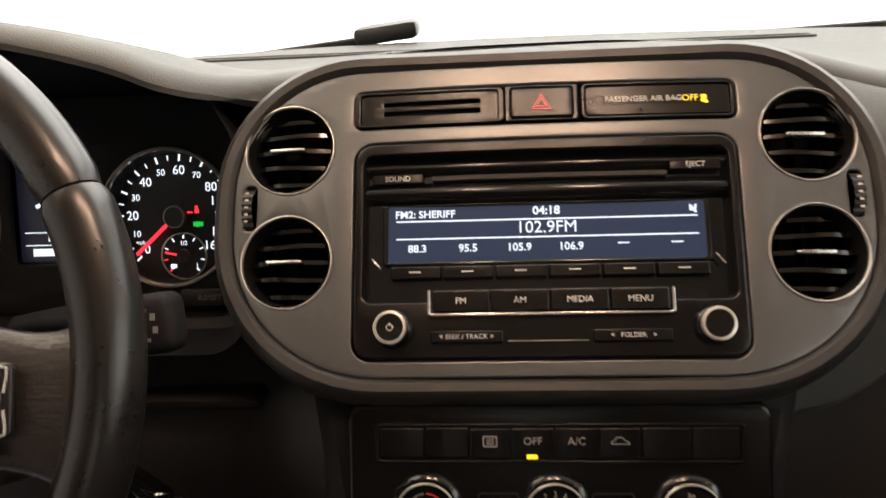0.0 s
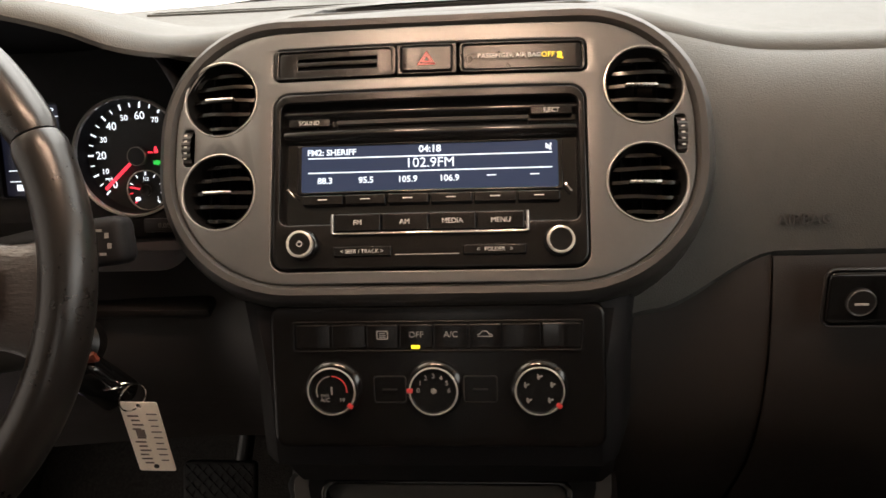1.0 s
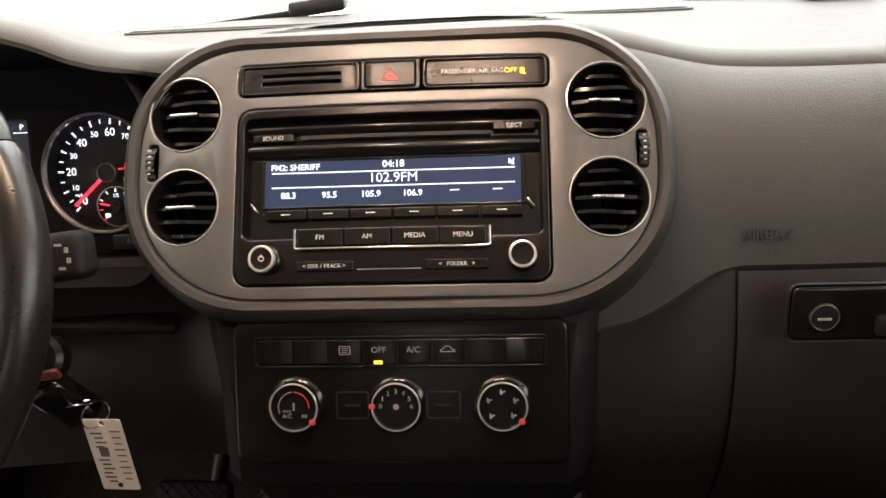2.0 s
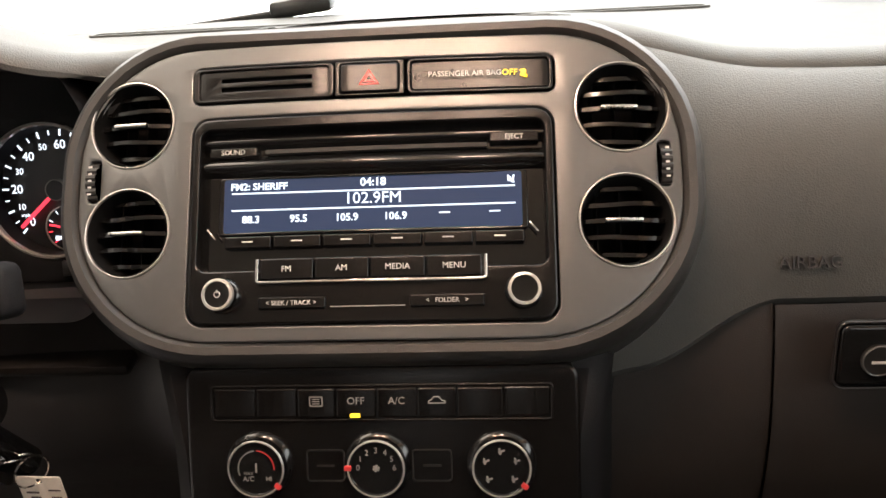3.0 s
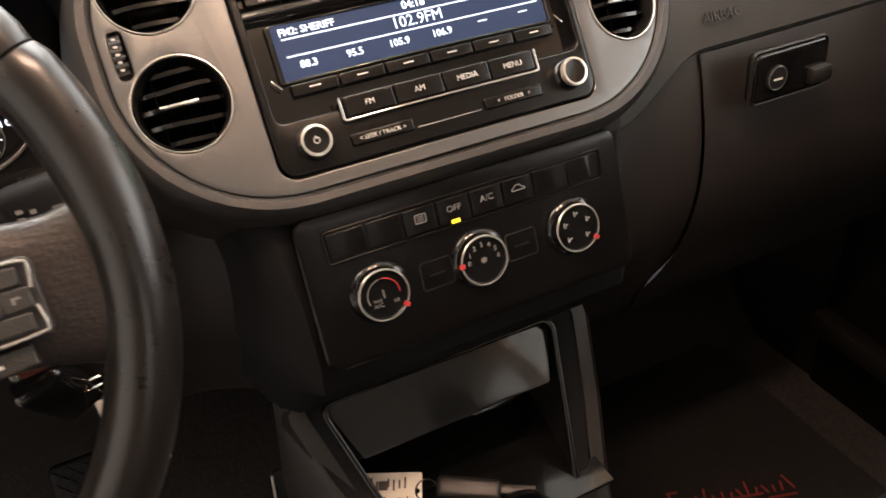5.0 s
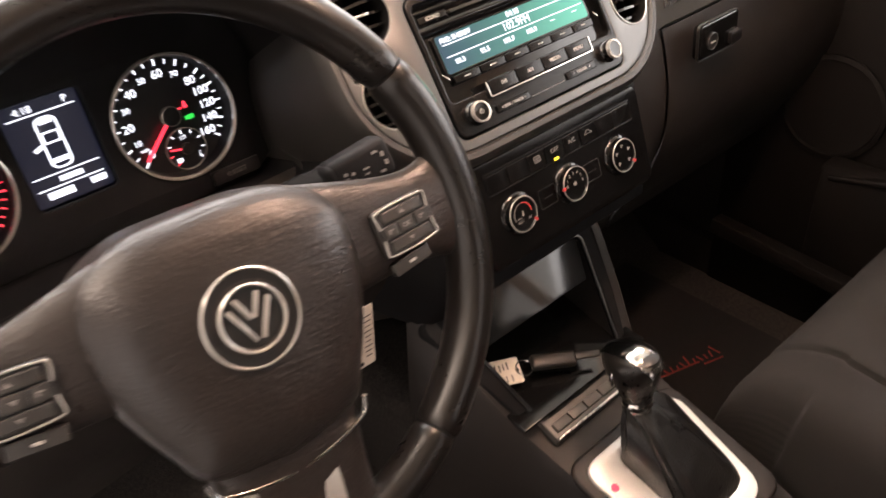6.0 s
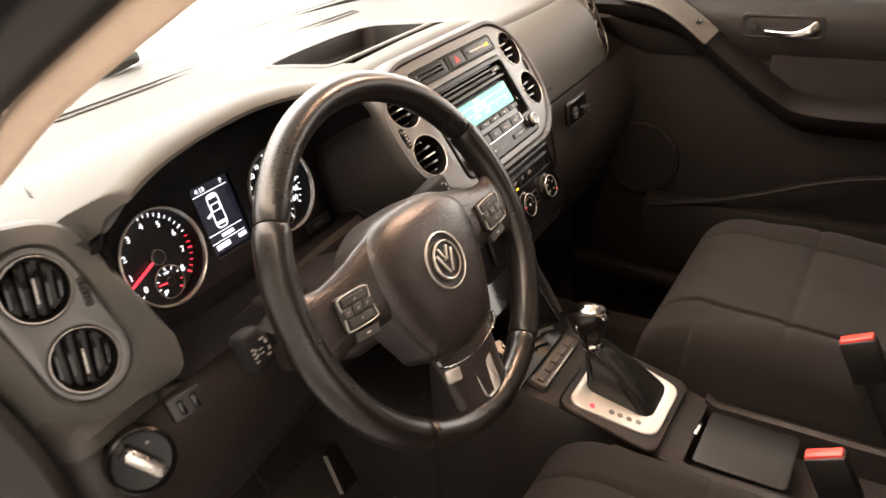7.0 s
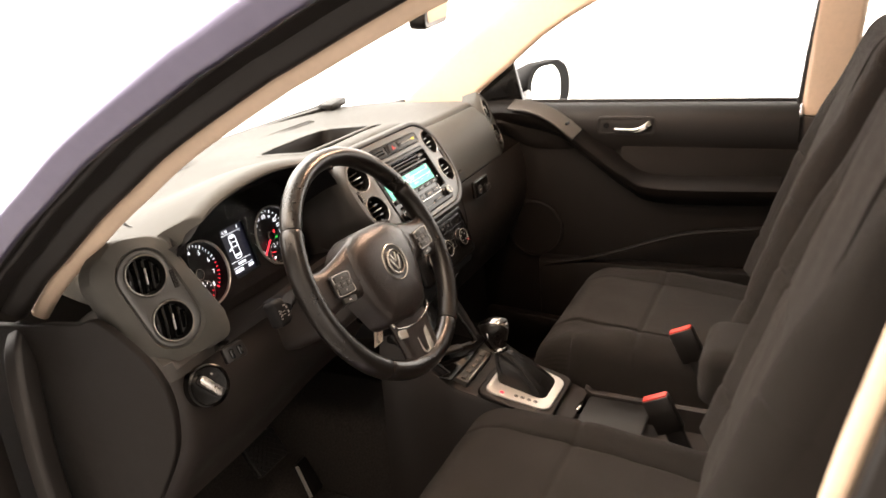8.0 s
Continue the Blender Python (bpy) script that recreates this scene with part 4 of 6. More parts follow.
# wipers resting outside the glass
for x0, x1 in ((-0.165, -0.55), (0.47, 0.02)):
    wiper = thing("wiper", (x0, base_y(x0) + 0.03, 0.80), "black wiper arm parked at the foot of the windscreen", "wiper", "wipers")
    part("pivot", box(0.080, 0.05, 0.022, pose(x0, base_y(x0) + 0.02, 0.812, 0, -6), r=0.008), SATIN, wiper)
    part("arm", sweep(smooth_path([(x0, base_y(x0) + 0.02, 0.806), ((x0 + x1) / 2, base_y((x0 + x1) / 2) + 0.03, 0.790), (x1, base_y(x1) + 0.02, 0.780)], 8), rrect(0.007, 0.005, 0.003)), SATIN, wiper)


# ---- head unit ----
radio = thing("car_radio", FACE @ Vector((0, 0.05, -0.02)), "black car radio with a lit display, keys and two knobs", "radio")
SLR = [k * 0.012 for k in range(-10, 11)]


def radio_plate(outlines, w, depth, bevel, material, name, parent=None, label=""):
    m = FACE @ at(0, 0, w)
    return part(name, sheet(outlines, depth, bevel, m, SLR, bow), material, parent or radio, label)


radio_plate([rrect(0.1148, 0.0690, 0.011, 0, 0.0525), rrect(0.1095, 0.0475, 0.006, 0, 0.0660)], 0.0015, 0.010, 0.0016, RADIO, "front_frame", label="satin black radio frame")
radio_plate([rrect(0.1105, 0.0485, 0.007, 0, 0.0660)], -0.0085, 0.002, 0.0, GLOSS, "gloss_face", label="piano-black radio face")


def radio_roll(v0, v1, w0, bulge, u0, u1, name):
    rows = []
    for i in range(25):
        u = u0 + (u1 - u0) * i / 24
        rows.append([face(u, v0 + (v1 - v0) * t / 10, w0 + bulge * math.sin(math.pi * t / 10)) for t in range(11)])
    return part(name, grid(rows), GLOSS, radio)


radio_roll(0.1012, 0.1125, -0.0085, 0.0050, -0.109, 0.109, "upper_roll")
radio_roll(0.0830, 0.0972, -0.0085, 0.0060, -0.109, 0.109, "brow")
radio_plate([rrect(0.071, 0.0014, 0.001, 0.003, 0.0990)], -0.0040, 0.006, 0.0, CAVE, "disc_slot")
for txt, u0, u1, v in (("SOUND", -0.105, -0.073, 0.0990), ("EJECT", 0.0755, 0.1065, 0.1035)):
    key = radio_plate([rrect((u1 - u0) / 2, 0.0036, 0.0015, (u0 + u1) / 2, v)], -0.0030, 0.006, 0.0012, RADIO, "key")
    words(txt, 0.0046, on_face((u0 + u1) / 2, v, -0.0028), PRINT, key)
radio_plate([rrect(0.0985, 0.0200, 0.003, 0, 0.0625), rrect(0.0943, 0.0176, 0.002, 0, 0.0628)], -0.0055, 0.004, 0.0012, GLOSS, "display_frame")
scr = part("display", sheet([rrect(0.0948, 0.0182, 0.002)], 0.002, 0.0, FACE @ at(0, 0.0628, -0.0105)), SCREEN, radio, "dark blue backlit display")
SCR = FACE @ at(0.0005, 0.0628, -0.0102) @ Matrix.Diagonal((0.98, 1, 1, 1))
words("FM2: SHERIFF", 0.0066, SCR @ at(-0.0930, 0.0128), PIX, scr, align="LEFT", bold=0.00012)
words("04:18", 0.0076, SCR @ at(0.001, 0.0138), PIX, scr, bold=0.00016)
words("102.9FM", 0.0108, SCR @ at(0.001, 0.0030), PIX, scr)
for k, txt in enumerate(("88.3", "95.5", "105.9", "106.9")):
    words(txt, 0.0068, SCR @ at(-0.079 + 0.0315 * k, -0.0095), PIX, scr, bold=0.00012)
lines = [bar(0.184, 0.0009, SCR @ at(0, 0.0085)), bar(0.184, 0.0009, SCR @ at(0, -0.0030))]
lines += [bar(0.007, 0.0008, SCR @ at(0.047, -0.0080)), bar(0.007, 0.0008, SCR @ at(0.079, -0.0080))]
lines += [bar(0.0022, 0.0030, SCR @ at(0.0885, 0.0130)), bar(0.0012, 0.0052, SCR @ at(0.0908, 0.0130, 0, -12)), bar(0.0008, 0.0064, SCR @ at(0.0895, 0.0130, 0, 40))]
part("display_line", joined(*lines), PIX, scr)
for s in (-1, 1):
    part("chrome_tick", box(0.0012, 0.0085, 0.0015, FACE @ at(s * 0.1015, 0.0435, -0.008, s * -38 if s < 0 else 38), r=0.0004), CHROME, radio)
for k in range(6):
    u = -0.0782 + 0.0318 * k
    key = part("preset_key", sheet([rrect(0.0152, 0.0040, 0.0012)], 0.006, 0.0011, on_face(u, 0.0378, -0.0040 + BOW * u * u * 0.35)), RADIO, radio)
    part("key_mark", bar(0.0070, 0.0009, on_face(u, 0.0381, -0.0038 + BOW * u * u * 0.35)), PRINT, key)
for k, txt in enumerate(("FM", "AM", "MEDIA", "MENU")):
    u = -0.0498 + 0.0342 * k
    key = part("band_key", sheet([rrect(0.0168, 0.0068, 0.0016)], 0.008, 0.0013, on_face(u, 0.0182, 0.0050)), RADIO, radio)
    words(txt, 0.0052, on_face(u, 0.0182, 0.0052), PRINT, key)
brace = [(-0.0688, 0.0250), (-0.0688, 0.0110), (-0.0671, 0.0100), (0.0701, 0.0100), (0.0718, 0.0110), (0.0718, 0.0250)]
fine = []
for (a, b), (c, d) in zip(brace, brace[1:]):
    fine += [(a + (c - a) * k / 12, b + (d - b) * k / 12) for k in range(12)]
part("chrome_brace", sweep([face(u, v, 0.0030) for u, v in fine + [brace[-1]]], rrect(0.0009, 0.0016, 0.0006), up=FACE.to_3x3() @ Vector((0, 0, 1))), CHROME, radio, "bright chrome line under the keys")
for txt, u0, u1 in (("< SEEK / TRACK >", -0.0680, -0.0258), ("<   FOLDER   >", 0.0258, 0.0708)):
    key = radio_plate([rrect((u1 - u0) / 2, 0.0040, 0.0014, (u0 + u1) / 2, -0.0033)], 0.0032, 0.005, 0.0010, RADIO, "rocker_key")
    words(txt, 0.0040, on_face((u0 + u1) / 2, -0.0033, 0.0034), PRINT, key)
part("rocker_groove", bar(0.046, 0.0007, on_face(0.0, -0.0060, 0.0017)), PRINT_DIM, radio)
for s in (-1, 1):
    KM = on_face(0.0018 + s * 0.0922, 0.0022, 0.0) @ Matrix.Diagonal((0.86, 0.86, 1, 1))
    knob = part("knob", lathe([(0.0135, 0.0), (0.0130, 0.003), (0.0112, 0.0045), (0.0108, 0.0115), (0.0100, 0.0120), (0.0, 0.0112)], KM, 40), GLOSS, radio)
    part("knob_ring", lathe([(0.0113, 0.0085), (0.0117, 0.0105), (0.0112, 0.0125), (0.0095, 0.0128), (0.0090, 0.0118)], KM, 40), RING, knob, "bright chrome ring")
    if s < 0:
        part("power_mark", joined(sheet([circle(0.0024, n=20), circle(0.0018, n=20)], 0.0003, 0, KM @ at(0, 0, 0.0121)), bar(0.0006, 0.0024, KM @ at(0, 0.002, 0.0121))), PRINT, knob)

# ---- row of three modules over the radio ----
def module(cu, hw, inner, name, label, category, r):
    """A black module set into the row over the radio."""
    ob = thing(name, on_face(cu, 0.1455).translation, label, category)
    part("module_frame", sheet([rrect(hw, 0.0120, r, cu, 0.1455), rrect(*inner, 0.0025, cu, 0.1455)], 0.008, 0.0007, FACE @ at(0, 0, 0.001), SLR, bow), RADIO, ob)
    return ob


card = module(-0.0693, 0.0466, (0.0430, 0.0100), "card_holder", "black card slot module over the radio", "storage slot", 0.004)
part("slot_plate", sheet([rrect(0.0432, 0.0102, 0.003, -0.0693, 0.1455), rrect(0.0300, 0.0012, 0.0008, -0.0675, 0.1488), rrect(0.0300, 0.0014, 0.0008, -0.0675, 0.1425)], 0.004, 0.0006, FACE @ at(0, 0, -0.0004), SLR, bow), RADIO, card)
part("slot_depth", sheet([rrect(0.0420, 0.0090, 0.002, -0.0693, 0.1455)], 0.001, 0.0, FACE @ at(0, 0, -0.008), SLR, bow), CAVE, card)
hazard = module(0.0002, 0.0222, (0.0192, 0.0104), "hazard_switch", "hazard light button with a red triangle", "switch", 0.0012)
hb = part("button", sheet([rrect(0.0188, 0.0100, 0.002, 0.0002, 0.1455)], 0.006, 0.0014, FACE @ at(0, 0, 0.0016), SLR, bow), RADIO, hazard, "brownish black push button")
TRI = [(0.0, 0.0062), (-0.0066, -0.0046), (0.0066, -0.0046)]
for k0, k1 in ((1.0, 0.80), (0.58, 0.36)):
    part("triangle", sheet([[(u * k0, v * k0) for u, v in TRI], [(u * k1, v * k1) for u, v in TRI]], 0.0004, 0, FACE @ at(0.0002, 0.1450, bow(0, 0) + 0.0020)), RED_DIM, hb)
warn = module(0.0702, 0.0458, (0.0436, 0.0102), "airbag_indicator", "black airbag indicator with pale lettering and an amber lamp", "indicator", 0.004)
wp = part("lens", sheet([rrect(0.0434, 0.0100, 0.003, 0.0702, 0.1455)], 0.005, 0.0010, FACE @ at(0, 0, 0.0004), SLR, bow), RADIO, warn)
words("PASSENGER AIR BAG", 0.0050, on_face(0.0610, 0.1450, 0.0032), PRINT, wp)
words("OFF", 0.0056, on_face(0.0890, 0.1450, 0.0030), AMBER, wp, label="lit amber letters")
part("lamp_symbol", joined(lathe([(0, 0.0004), (0.0018, 0.0004), (0.0018, 0)], on_face(0.0978, 0.1462, 0.0012), 12), bar(0.0045, 0.0016, on_face(0.0978, 0.1435, 0.0014, -20)), bar(0.0012, 0.0062, on_face(0.0978, 0.1450, 0.0014, 40))), AMBER, wp)


# ---- round air vents ----
def air_vent(m, r, turn, label, tilt=14):
    v = thing("air_vent", m.translation, label, "air vent", "round dash vents")
    part("ring", lathe([(r - 0.0008, -0.004), (r - 0.0008, 0.0008), (r - 0.0003, 0.0015), (r + 0.0003, 0.0014), (r + 0.0006, 0.0), (r + 0.0002, -0.004)], m, 48, closed=True), RING, v, "bright thin metal ring")
    part("barrel", lathe([(r - 0.0018, 0.001), (r - 0.003, -0.006), (r - 0.004, -0.034), (0.0, -0.036)], m, 40), VOID, v)
    mm = m @ at(0, 0, 0, turn)
    for k in (-2, -1, 0, 1, 2):
        y = k * r * 0.36
        half = math.sqrt(max(1e-6, (r - 0.004) ** 2 - y * y))
        rows = []
        for i in range(13):
            u = -half + 2 * half * i / 12
            dome_w = -0.002 - 0.006 * (u / r) ** 2 - 0.005 * (k / 2.0) ** 2
            wave = 0.0022 * math.sin(k * 1.3) * (u / r) * (1 - abs(u / r))
            rows.append([mm @ Vector((u, y + a + wave, dome_w + b)) for a, b in ((0.0014, 0.0), (0.0018, -0.0015), (0.0034, -0.012), (0.0010, -0.012), (-0.0016, -0.0015), (-0.0012, 0.0))])
        slat = part("slat", grid(rows, close_u=True, caps=True), GLOSS, v)
        if k == 0:
            part("tab", box(r * 0.80, 0.0022, 0.004, mm @ at(-r * 0.05, 0, -0.0006), r=0.0009), SATIN_CHROME, slat, "bright adjuster bar")
    for k in (-1, 0, 1):
        part("vane", box(0.0012, r * 1.7, 0.012, mm @ at(k * r * 0.5, 0, -0.024), r=0), VOID, v)
    return v


for u, v in VENTS:
    air_vent(on_face(u, v, -0.0005), 0.0290, 0, "round black vent with a bright ring in the centre trim")
for s in (-1, 1):
    tw = thing("thumbwheel", on_face(s * 0.1835, 0.083).translation, "ridged black thumbwheel beside the vents", "thumbwheel", "vent wheels")
    m = on_face(s * 0.1835, 0.083, -0.0125) @ pose(0, 0, 0, 0, 90, 0)
    rows = []
    for a in range(60):
        r = 0.0168 if a % 3 else 0.0155
        q = 2 * math.pi * a / 60
        rows.append([m @ Vector((r * math.cos(q), r * math.sin(q), w)) for w in (-0.0034, -0.0028, 0.0028, 0.0034)])
    part("wheel", grid(rows, close_v=True), SATIN, tw)
    part("wheel_marks", joined(*[box(0.0022, 0.0012, 0.0006, on_face(s * 0.1835, 0.0735 + 0.0047 * k, 0.0042), r=0) for k in range(5)]), PRINT, tw)


# ---- climate panel ----
CLIM = leaning((0.0005, -0.0142, 0.6290), 19.0) @ Matrix.Scale(0.966, 4)
clim = thing("climate_panel", CLIM.translation, "matt black climate control panel with three dials and a key row", "climate control")
part("panel_plate", sheet([rrect(0.1215, 0.0530, 0.010, 0.002, -0.0220)], 0.012, 0.003, CLIM @ at(0, 0, -0.002)), RADIO, clim)
part("key_well", sheet([rrect(0.1055, 0.0115, 0.003, 0.0025, 0.0080), rrect(0.1035, 0.0098, 0.002, 0.0025, 0.0080)], 0.002, 0.0006, CLIM @ at(0, 0, -0.0005)), RADIO, clim)
edges = (-0.1010, -0.0740, -0.0480, -0.0240, 0.0010, 0.0260, 0.0500, 0.0780, 0.1060)
for k, (a, b) in enumerate(zip(edges, edges[1:])):
    key = part("key", sheet([rrect((b - a) / 2 - 0.0005, 0.0090, 0.0012)], 0.006, 0.0010, CLIM @ at((a + b) / 2, 0.0082, 0.0005 if 1 < k < 7 else -0.001)), RADIO if k < 7 else GLOSS, clim)
    c = (a + b) / 2
    if k in (3, 4):
        words(("OFF", "A/C")[k - 3], 0.0062, CLIM @ at(c, 0.0095, 0.0008), PRINT_MID, key)
    if k == 2:
        ic = [sheet([rrect(0.0042, 0.0032, 0.001), rrect(0.0035, 0.0025, 0.001)], 0.0004, 0, CLIM @ at(c, 0.0095, 0.0009))]
        ic += [bar(0.0045, 0.0005, CLIM @ at(c, 0.0095 + 0.0014 * j, 0.0008)) for j in (-1, 0, 1)]
        part("defrost_mark", joined(*ic), PRINT_MID, key)
    if k == 5:
        ic = [sheet([[(-0.0052, -0.0018), (0.0052, -0.0018), (0.0052, 0.0), (0.003, 0.0006), (0.0014, 0.0026), (-0.0022, 0.0026), (-0.0036, 0.0006), (-0.0052, 0.0)],
                     [(-0.0045, -0.0012), (-0.0045, -0.0004), (-0.0032, 0.0002), (-0.0018, 0.0020), (0.0010, 0.0020), (0.0026, 0.0001), (0.0045, -0.0005), (0.0045, -0.0012)]], 0.0004, 0, CLIM @ at(c, 0.0095, 0.0009))]
        part("air_mark", joined(*ic), PRINT_MID, key)
part("key_lamp", box(0.0062, 0.0026, 0.001, CLIM @ at(-0.0120, 0.0008, 0.0012), r=0.0004), AMBER, clim, "lit amber lamp")
for a, b in ((-0.0440, -0.0200), (0.0215, 0.0460)):
    part("blank_slot", sheet([rrect((b - a) / 2, 0.0100, 0.0025, (a + b) / 2, -0.0310), rrect((b - a) / 2 - 0.0008, 0.0092, 0.002, (a + b) / 2, -0.0310)], 0.001, 0, CLIM @ at(0, 0, -0.0012)), SATIN, clim)
    part("slot_bar", bar((b - a) * 0.45, 0.0012, CLIM @ at((a + b) / 2, -0.0310, -0.0012)), SATIN, clim)
for n, u in enumerate((-0.0735, 0.0005, 0.0760)):
    KM = CLIM @ at(u, -0.0305, -0.002) @ Matrix.Diagonal((0.94, 0.94, 0.62, 1))
    dial = part("dial", lathe([(0.0225, 0.0), (0.0215, 0.003), (0.0192, 0.005), (0.0186, 0.0125), (0.0172, 0.0138), (0.0165, 0.0118), (0.0, 0.0114)], KM, 48), GLOSS, clim)
    part("dial_ring", lathe([(0.0186, 0.0118), (0.0189, 0.0132), (0.0184, 0.0142), (0.0177, 0.0142), (0.0174, 0.0130)], KM, 48), RING, dial, "bright chrome ring")
    q = radians((-38, 178, -38)[n])
    part("pointer", box(0.0046, 0.0034, 0.003, KM @ at(0.0182 * math.cos(q), 0.0182 * math.sin(q), 0.0138, math.degrees(q)), r=0.0008), RED_DIM, dial, "red pointer")
    F = KM @ at(0, 0, 0.0117)
    if n == 0:
        for c0, c1, mt in ((100, 200, PRINT_DIM), (0, 85, RED_DIM)):
            part("heat_arc", joined(*[bar(0.0016, 0.0008, F @ at(0.0118 * math.cos(radians(a)), 0.0118 * math.sin(radians(a)), 0.0002, a + 90)) for a in range(c0, c1, 7)]), mt, dial)
        words("A/C", 0.0046, F @ at(-0.0052, -0.0068, 0.0002), PRINT_MID, dial)
        words("MAX", 0.0030, F @ at(-0.0052, -0.0032, 0.0002), PRINT_DIM, dial)
        words("HI", 0.0042, F @ at(0.0082, -0.0068, 0.0002), PRINT_MID, dial)
        part("thermo_mark", bar(0.0012, 0.0060, F @ at(0, 0.0005, 0.0002)), PRINT_MID, dial)
    elif n == 1:
        for k in range(7):
            a = radians(180 - 30 * k)
            words(str(k), 0.0052, F @ at(0.0118 * math.cos(a), 0.0112 * math.sin(a) + 0.0004, 0.0002), PRINT_MID, dial)
        part("fan_mark", joined(*[bar(0.0046, 0.0013, F @ at(0, 0, 0.0002, a)) for a in (20, 80, 140)]), PRINT_MID, dial)
    else:
        for a in (90, 25, 155, -42, 222):
            q = radians(a)
            part("flow_mark", joined(bar(0.0042, 0.0012, F @ at(0.0108 * math.cos(q), 0.0108 * math.sin(q), 0.0002, 20)), bar(0.0013, 0.0042, F @ at(0.0108 * math.cos(q) - 0.001, 0.0108 * math.sin(q), 0.0002, 10))), PRINT_MID, dial)

# body of the stack behind and below the climate panel
rows = []
for z, hw, y in ((0.665, 0.150, 0.030), (0.650, 0.138, 0.002), (0.60, 0.131, -0.013), (0.560, 0.130, -0.024), (0.535, 0.131, -0.024), (0.515, 0.132, 0.0), (0.470, 0.136, 0.036), (0.455, 0.140, 0.052)):
    rows.append([(-hw - 0.05, y + 0.20, z), (-hw - 0.012, y + 0.05, z), (-hw, y + 0.012, z), (-hw + 0.012, y, z)] + [(-hw + 0.012 + (2 * hw - 0.024) * k / 10, y, z) for k in range(1, 10)] + [(hw - 0.012, y, z), (hw, y + 0.012, z), (hw + 0.012, y + 0.05, z), (hw + 0.05, y + 0.20, z)])
part("stack_body", grid(rows), HOOD, dashboard, "dark plastic centre stack")


# ---- centre console ----
console = thing("centre_console", (0, -0.2, 0.0), "dark grey plastic centre console with an open cubby", "console")
CUB = rising((-0.004, 0.000, 0.4040), 46)


def wedge(top, low, up, down, r, n=5):
    """A rounded outline, wider at its upper end."""
    pts = []
    for cu, cv, a0, k in ((top, up, 0, 1), (-top, up, 90, 1), (-low, -down, 180, 1), (low, -down, 270, 1)):
        su, sv = (1 if cu > 0 else -1), (1 if cv > 0 else -1)
        for i in range(n + 1):
            a = radians(a0 + 90 * i / n)
            pts.append((cu - su * r + r * math.cos(a), cv - sv * r + r * math.sin(a)))
    return pts


part("cubby_frame", sheet([wedge(0.139, 0.090, 0.082, 0.075, 0.014), wedge(0.1045, 0.074, 0.071, 0.070, 0.010)], 0.012, 0.004, CUB), HOOD, console, "dark grey cubby frame")
part("cubby_lip", sheet([wedge(0.1080, 0.0775, 0.0745, 0.0735, 0.012), wedge(0.1030, 0.0725, 0.0695, 0.0685, 0.009)], 0.006, 0.0015, CUB @ at(0, 0, 0.003)), GLOSS, console)
rows = [[CUB @ Vector((u * k, v * k, w)) for u, v in wedge(0.1045, 0.074, 0.071, 0.070, 0.010)] for k, w in ((1, -0.002), (0.99, -0.02), (0.95, -0.075))]
part("cubby_wall", grid(rows, close_u=True), SATIN, console)
FLAT = mat("cubby_gloss", (0.020, 0.020, 0.020), 0.10, vary=(20, 0.1), rough_vary=0.03)
part("cubby_back", box(0.204, 0.003, 0.075, pose(-0.003, 0.062, 0.420, -22), r=0.001), SATIN, console)
part("roller_cover", sheet([wedge(0.1050, 0.088, 0.0715, -0.0260, 0.003)], 0.003, 0.0008, CUB @ at(0, 0, -0.005)), FLAT, console, "glossy roller cover pushed half open")
part("cubby_floor", box(0.200, 0.120, 0.004, pose(-0.003, 0.000, 0.363, 4), r=0.001), GLOSS, console)
rows = []
for y, z, hw in ((0.075, 0.486, 0.142), (0.045, 0.462, 0.141), (0.0, 0.412, 0.124), (-0.045, 0.356, 0.104), (-0.065, 0.342, 0.096), (-0.125, 0.326, 0.092), (-0.26, 0.290, 0.088), (-0.29, 0.281, 0.086)):
    top = -0.008
    rows.append([(-hw - 0.02, y, 0.0), (-hw - 0.008, y, z - 0.12), (-hw, y, z - 0.022), (-hw + 0.005, y, z - 0.010), (-hw + 0.018, y, z + top)] + [(-hw + 0.018 + (2 * hw - 0.036) * k / 6, y, z + top) for k in range(1, 6)] + [(hw - 0.018, y, z + top), (hw - 0.005, y, z - 0.010), (hw, y, z - 0.022), (hw + 0.008, y, z - 0.12), (hw + 0.02, y, 0.0)])
bm = grid(rows)
gone = [f for f in bm.faces if f.calc_center_median().y > -0.050 and abs(f.calc_center_median().x) < (0.115 if f.calc_center_median().y > 0 else 0.09)]
bmesh.ops.delete(bm, geom=gone, context="FACES")
part("console_body", bm, LOWER, console)
part("plate_bed", sheet([rrect(0.088, 0.078, 0.02)], 0.010, 0.004, rising((-0.010, -0.184, 0.3170), 15.5) @ at(0, 0, 0.0015)), LOWER, console)
rows = []
for y, z, hw in ((-0.285, 0.284, 0.094), (-0.30, 0.275, 0.092), (-0.45, 0.272, 0.090), (-0.56, 0.269, 0.090)):
    rows.append([(-hw - 0.012, y, 0.0), (-hw, y, z - 0.03), (-hw + 0.004, y, z - 0.004), (-hw + 0.014, y, z), (-hw + 0.022, y, z - 0.003), (-hw + 0.026, y, z - 0.05), (hw - 0.026, y, z - 0.05), (hw - 0.022, y, z - 0.003), (hw - 0.014, y, z), (hw - 0.004, y, z - 0.004), (hw, y, z - 0.03), (hw + 0.012, y, 0.0)])
part("rear_tray", grid(rows), LOWER, console, "open tray between the seats")
part("cup_cover", sheet([rrect(0.058, 0.064, 0.008)], 0.006, 0.002, rising((-0.006, -0.365, 0.275), 2)), SATIN, console, "glossy black sliding cover")
part("cover_grip", box(0.036, 0.006, 0.006, pose(0.004, -0.293, 0.279), r=0.002), CHROME, console, "small chrome grip")

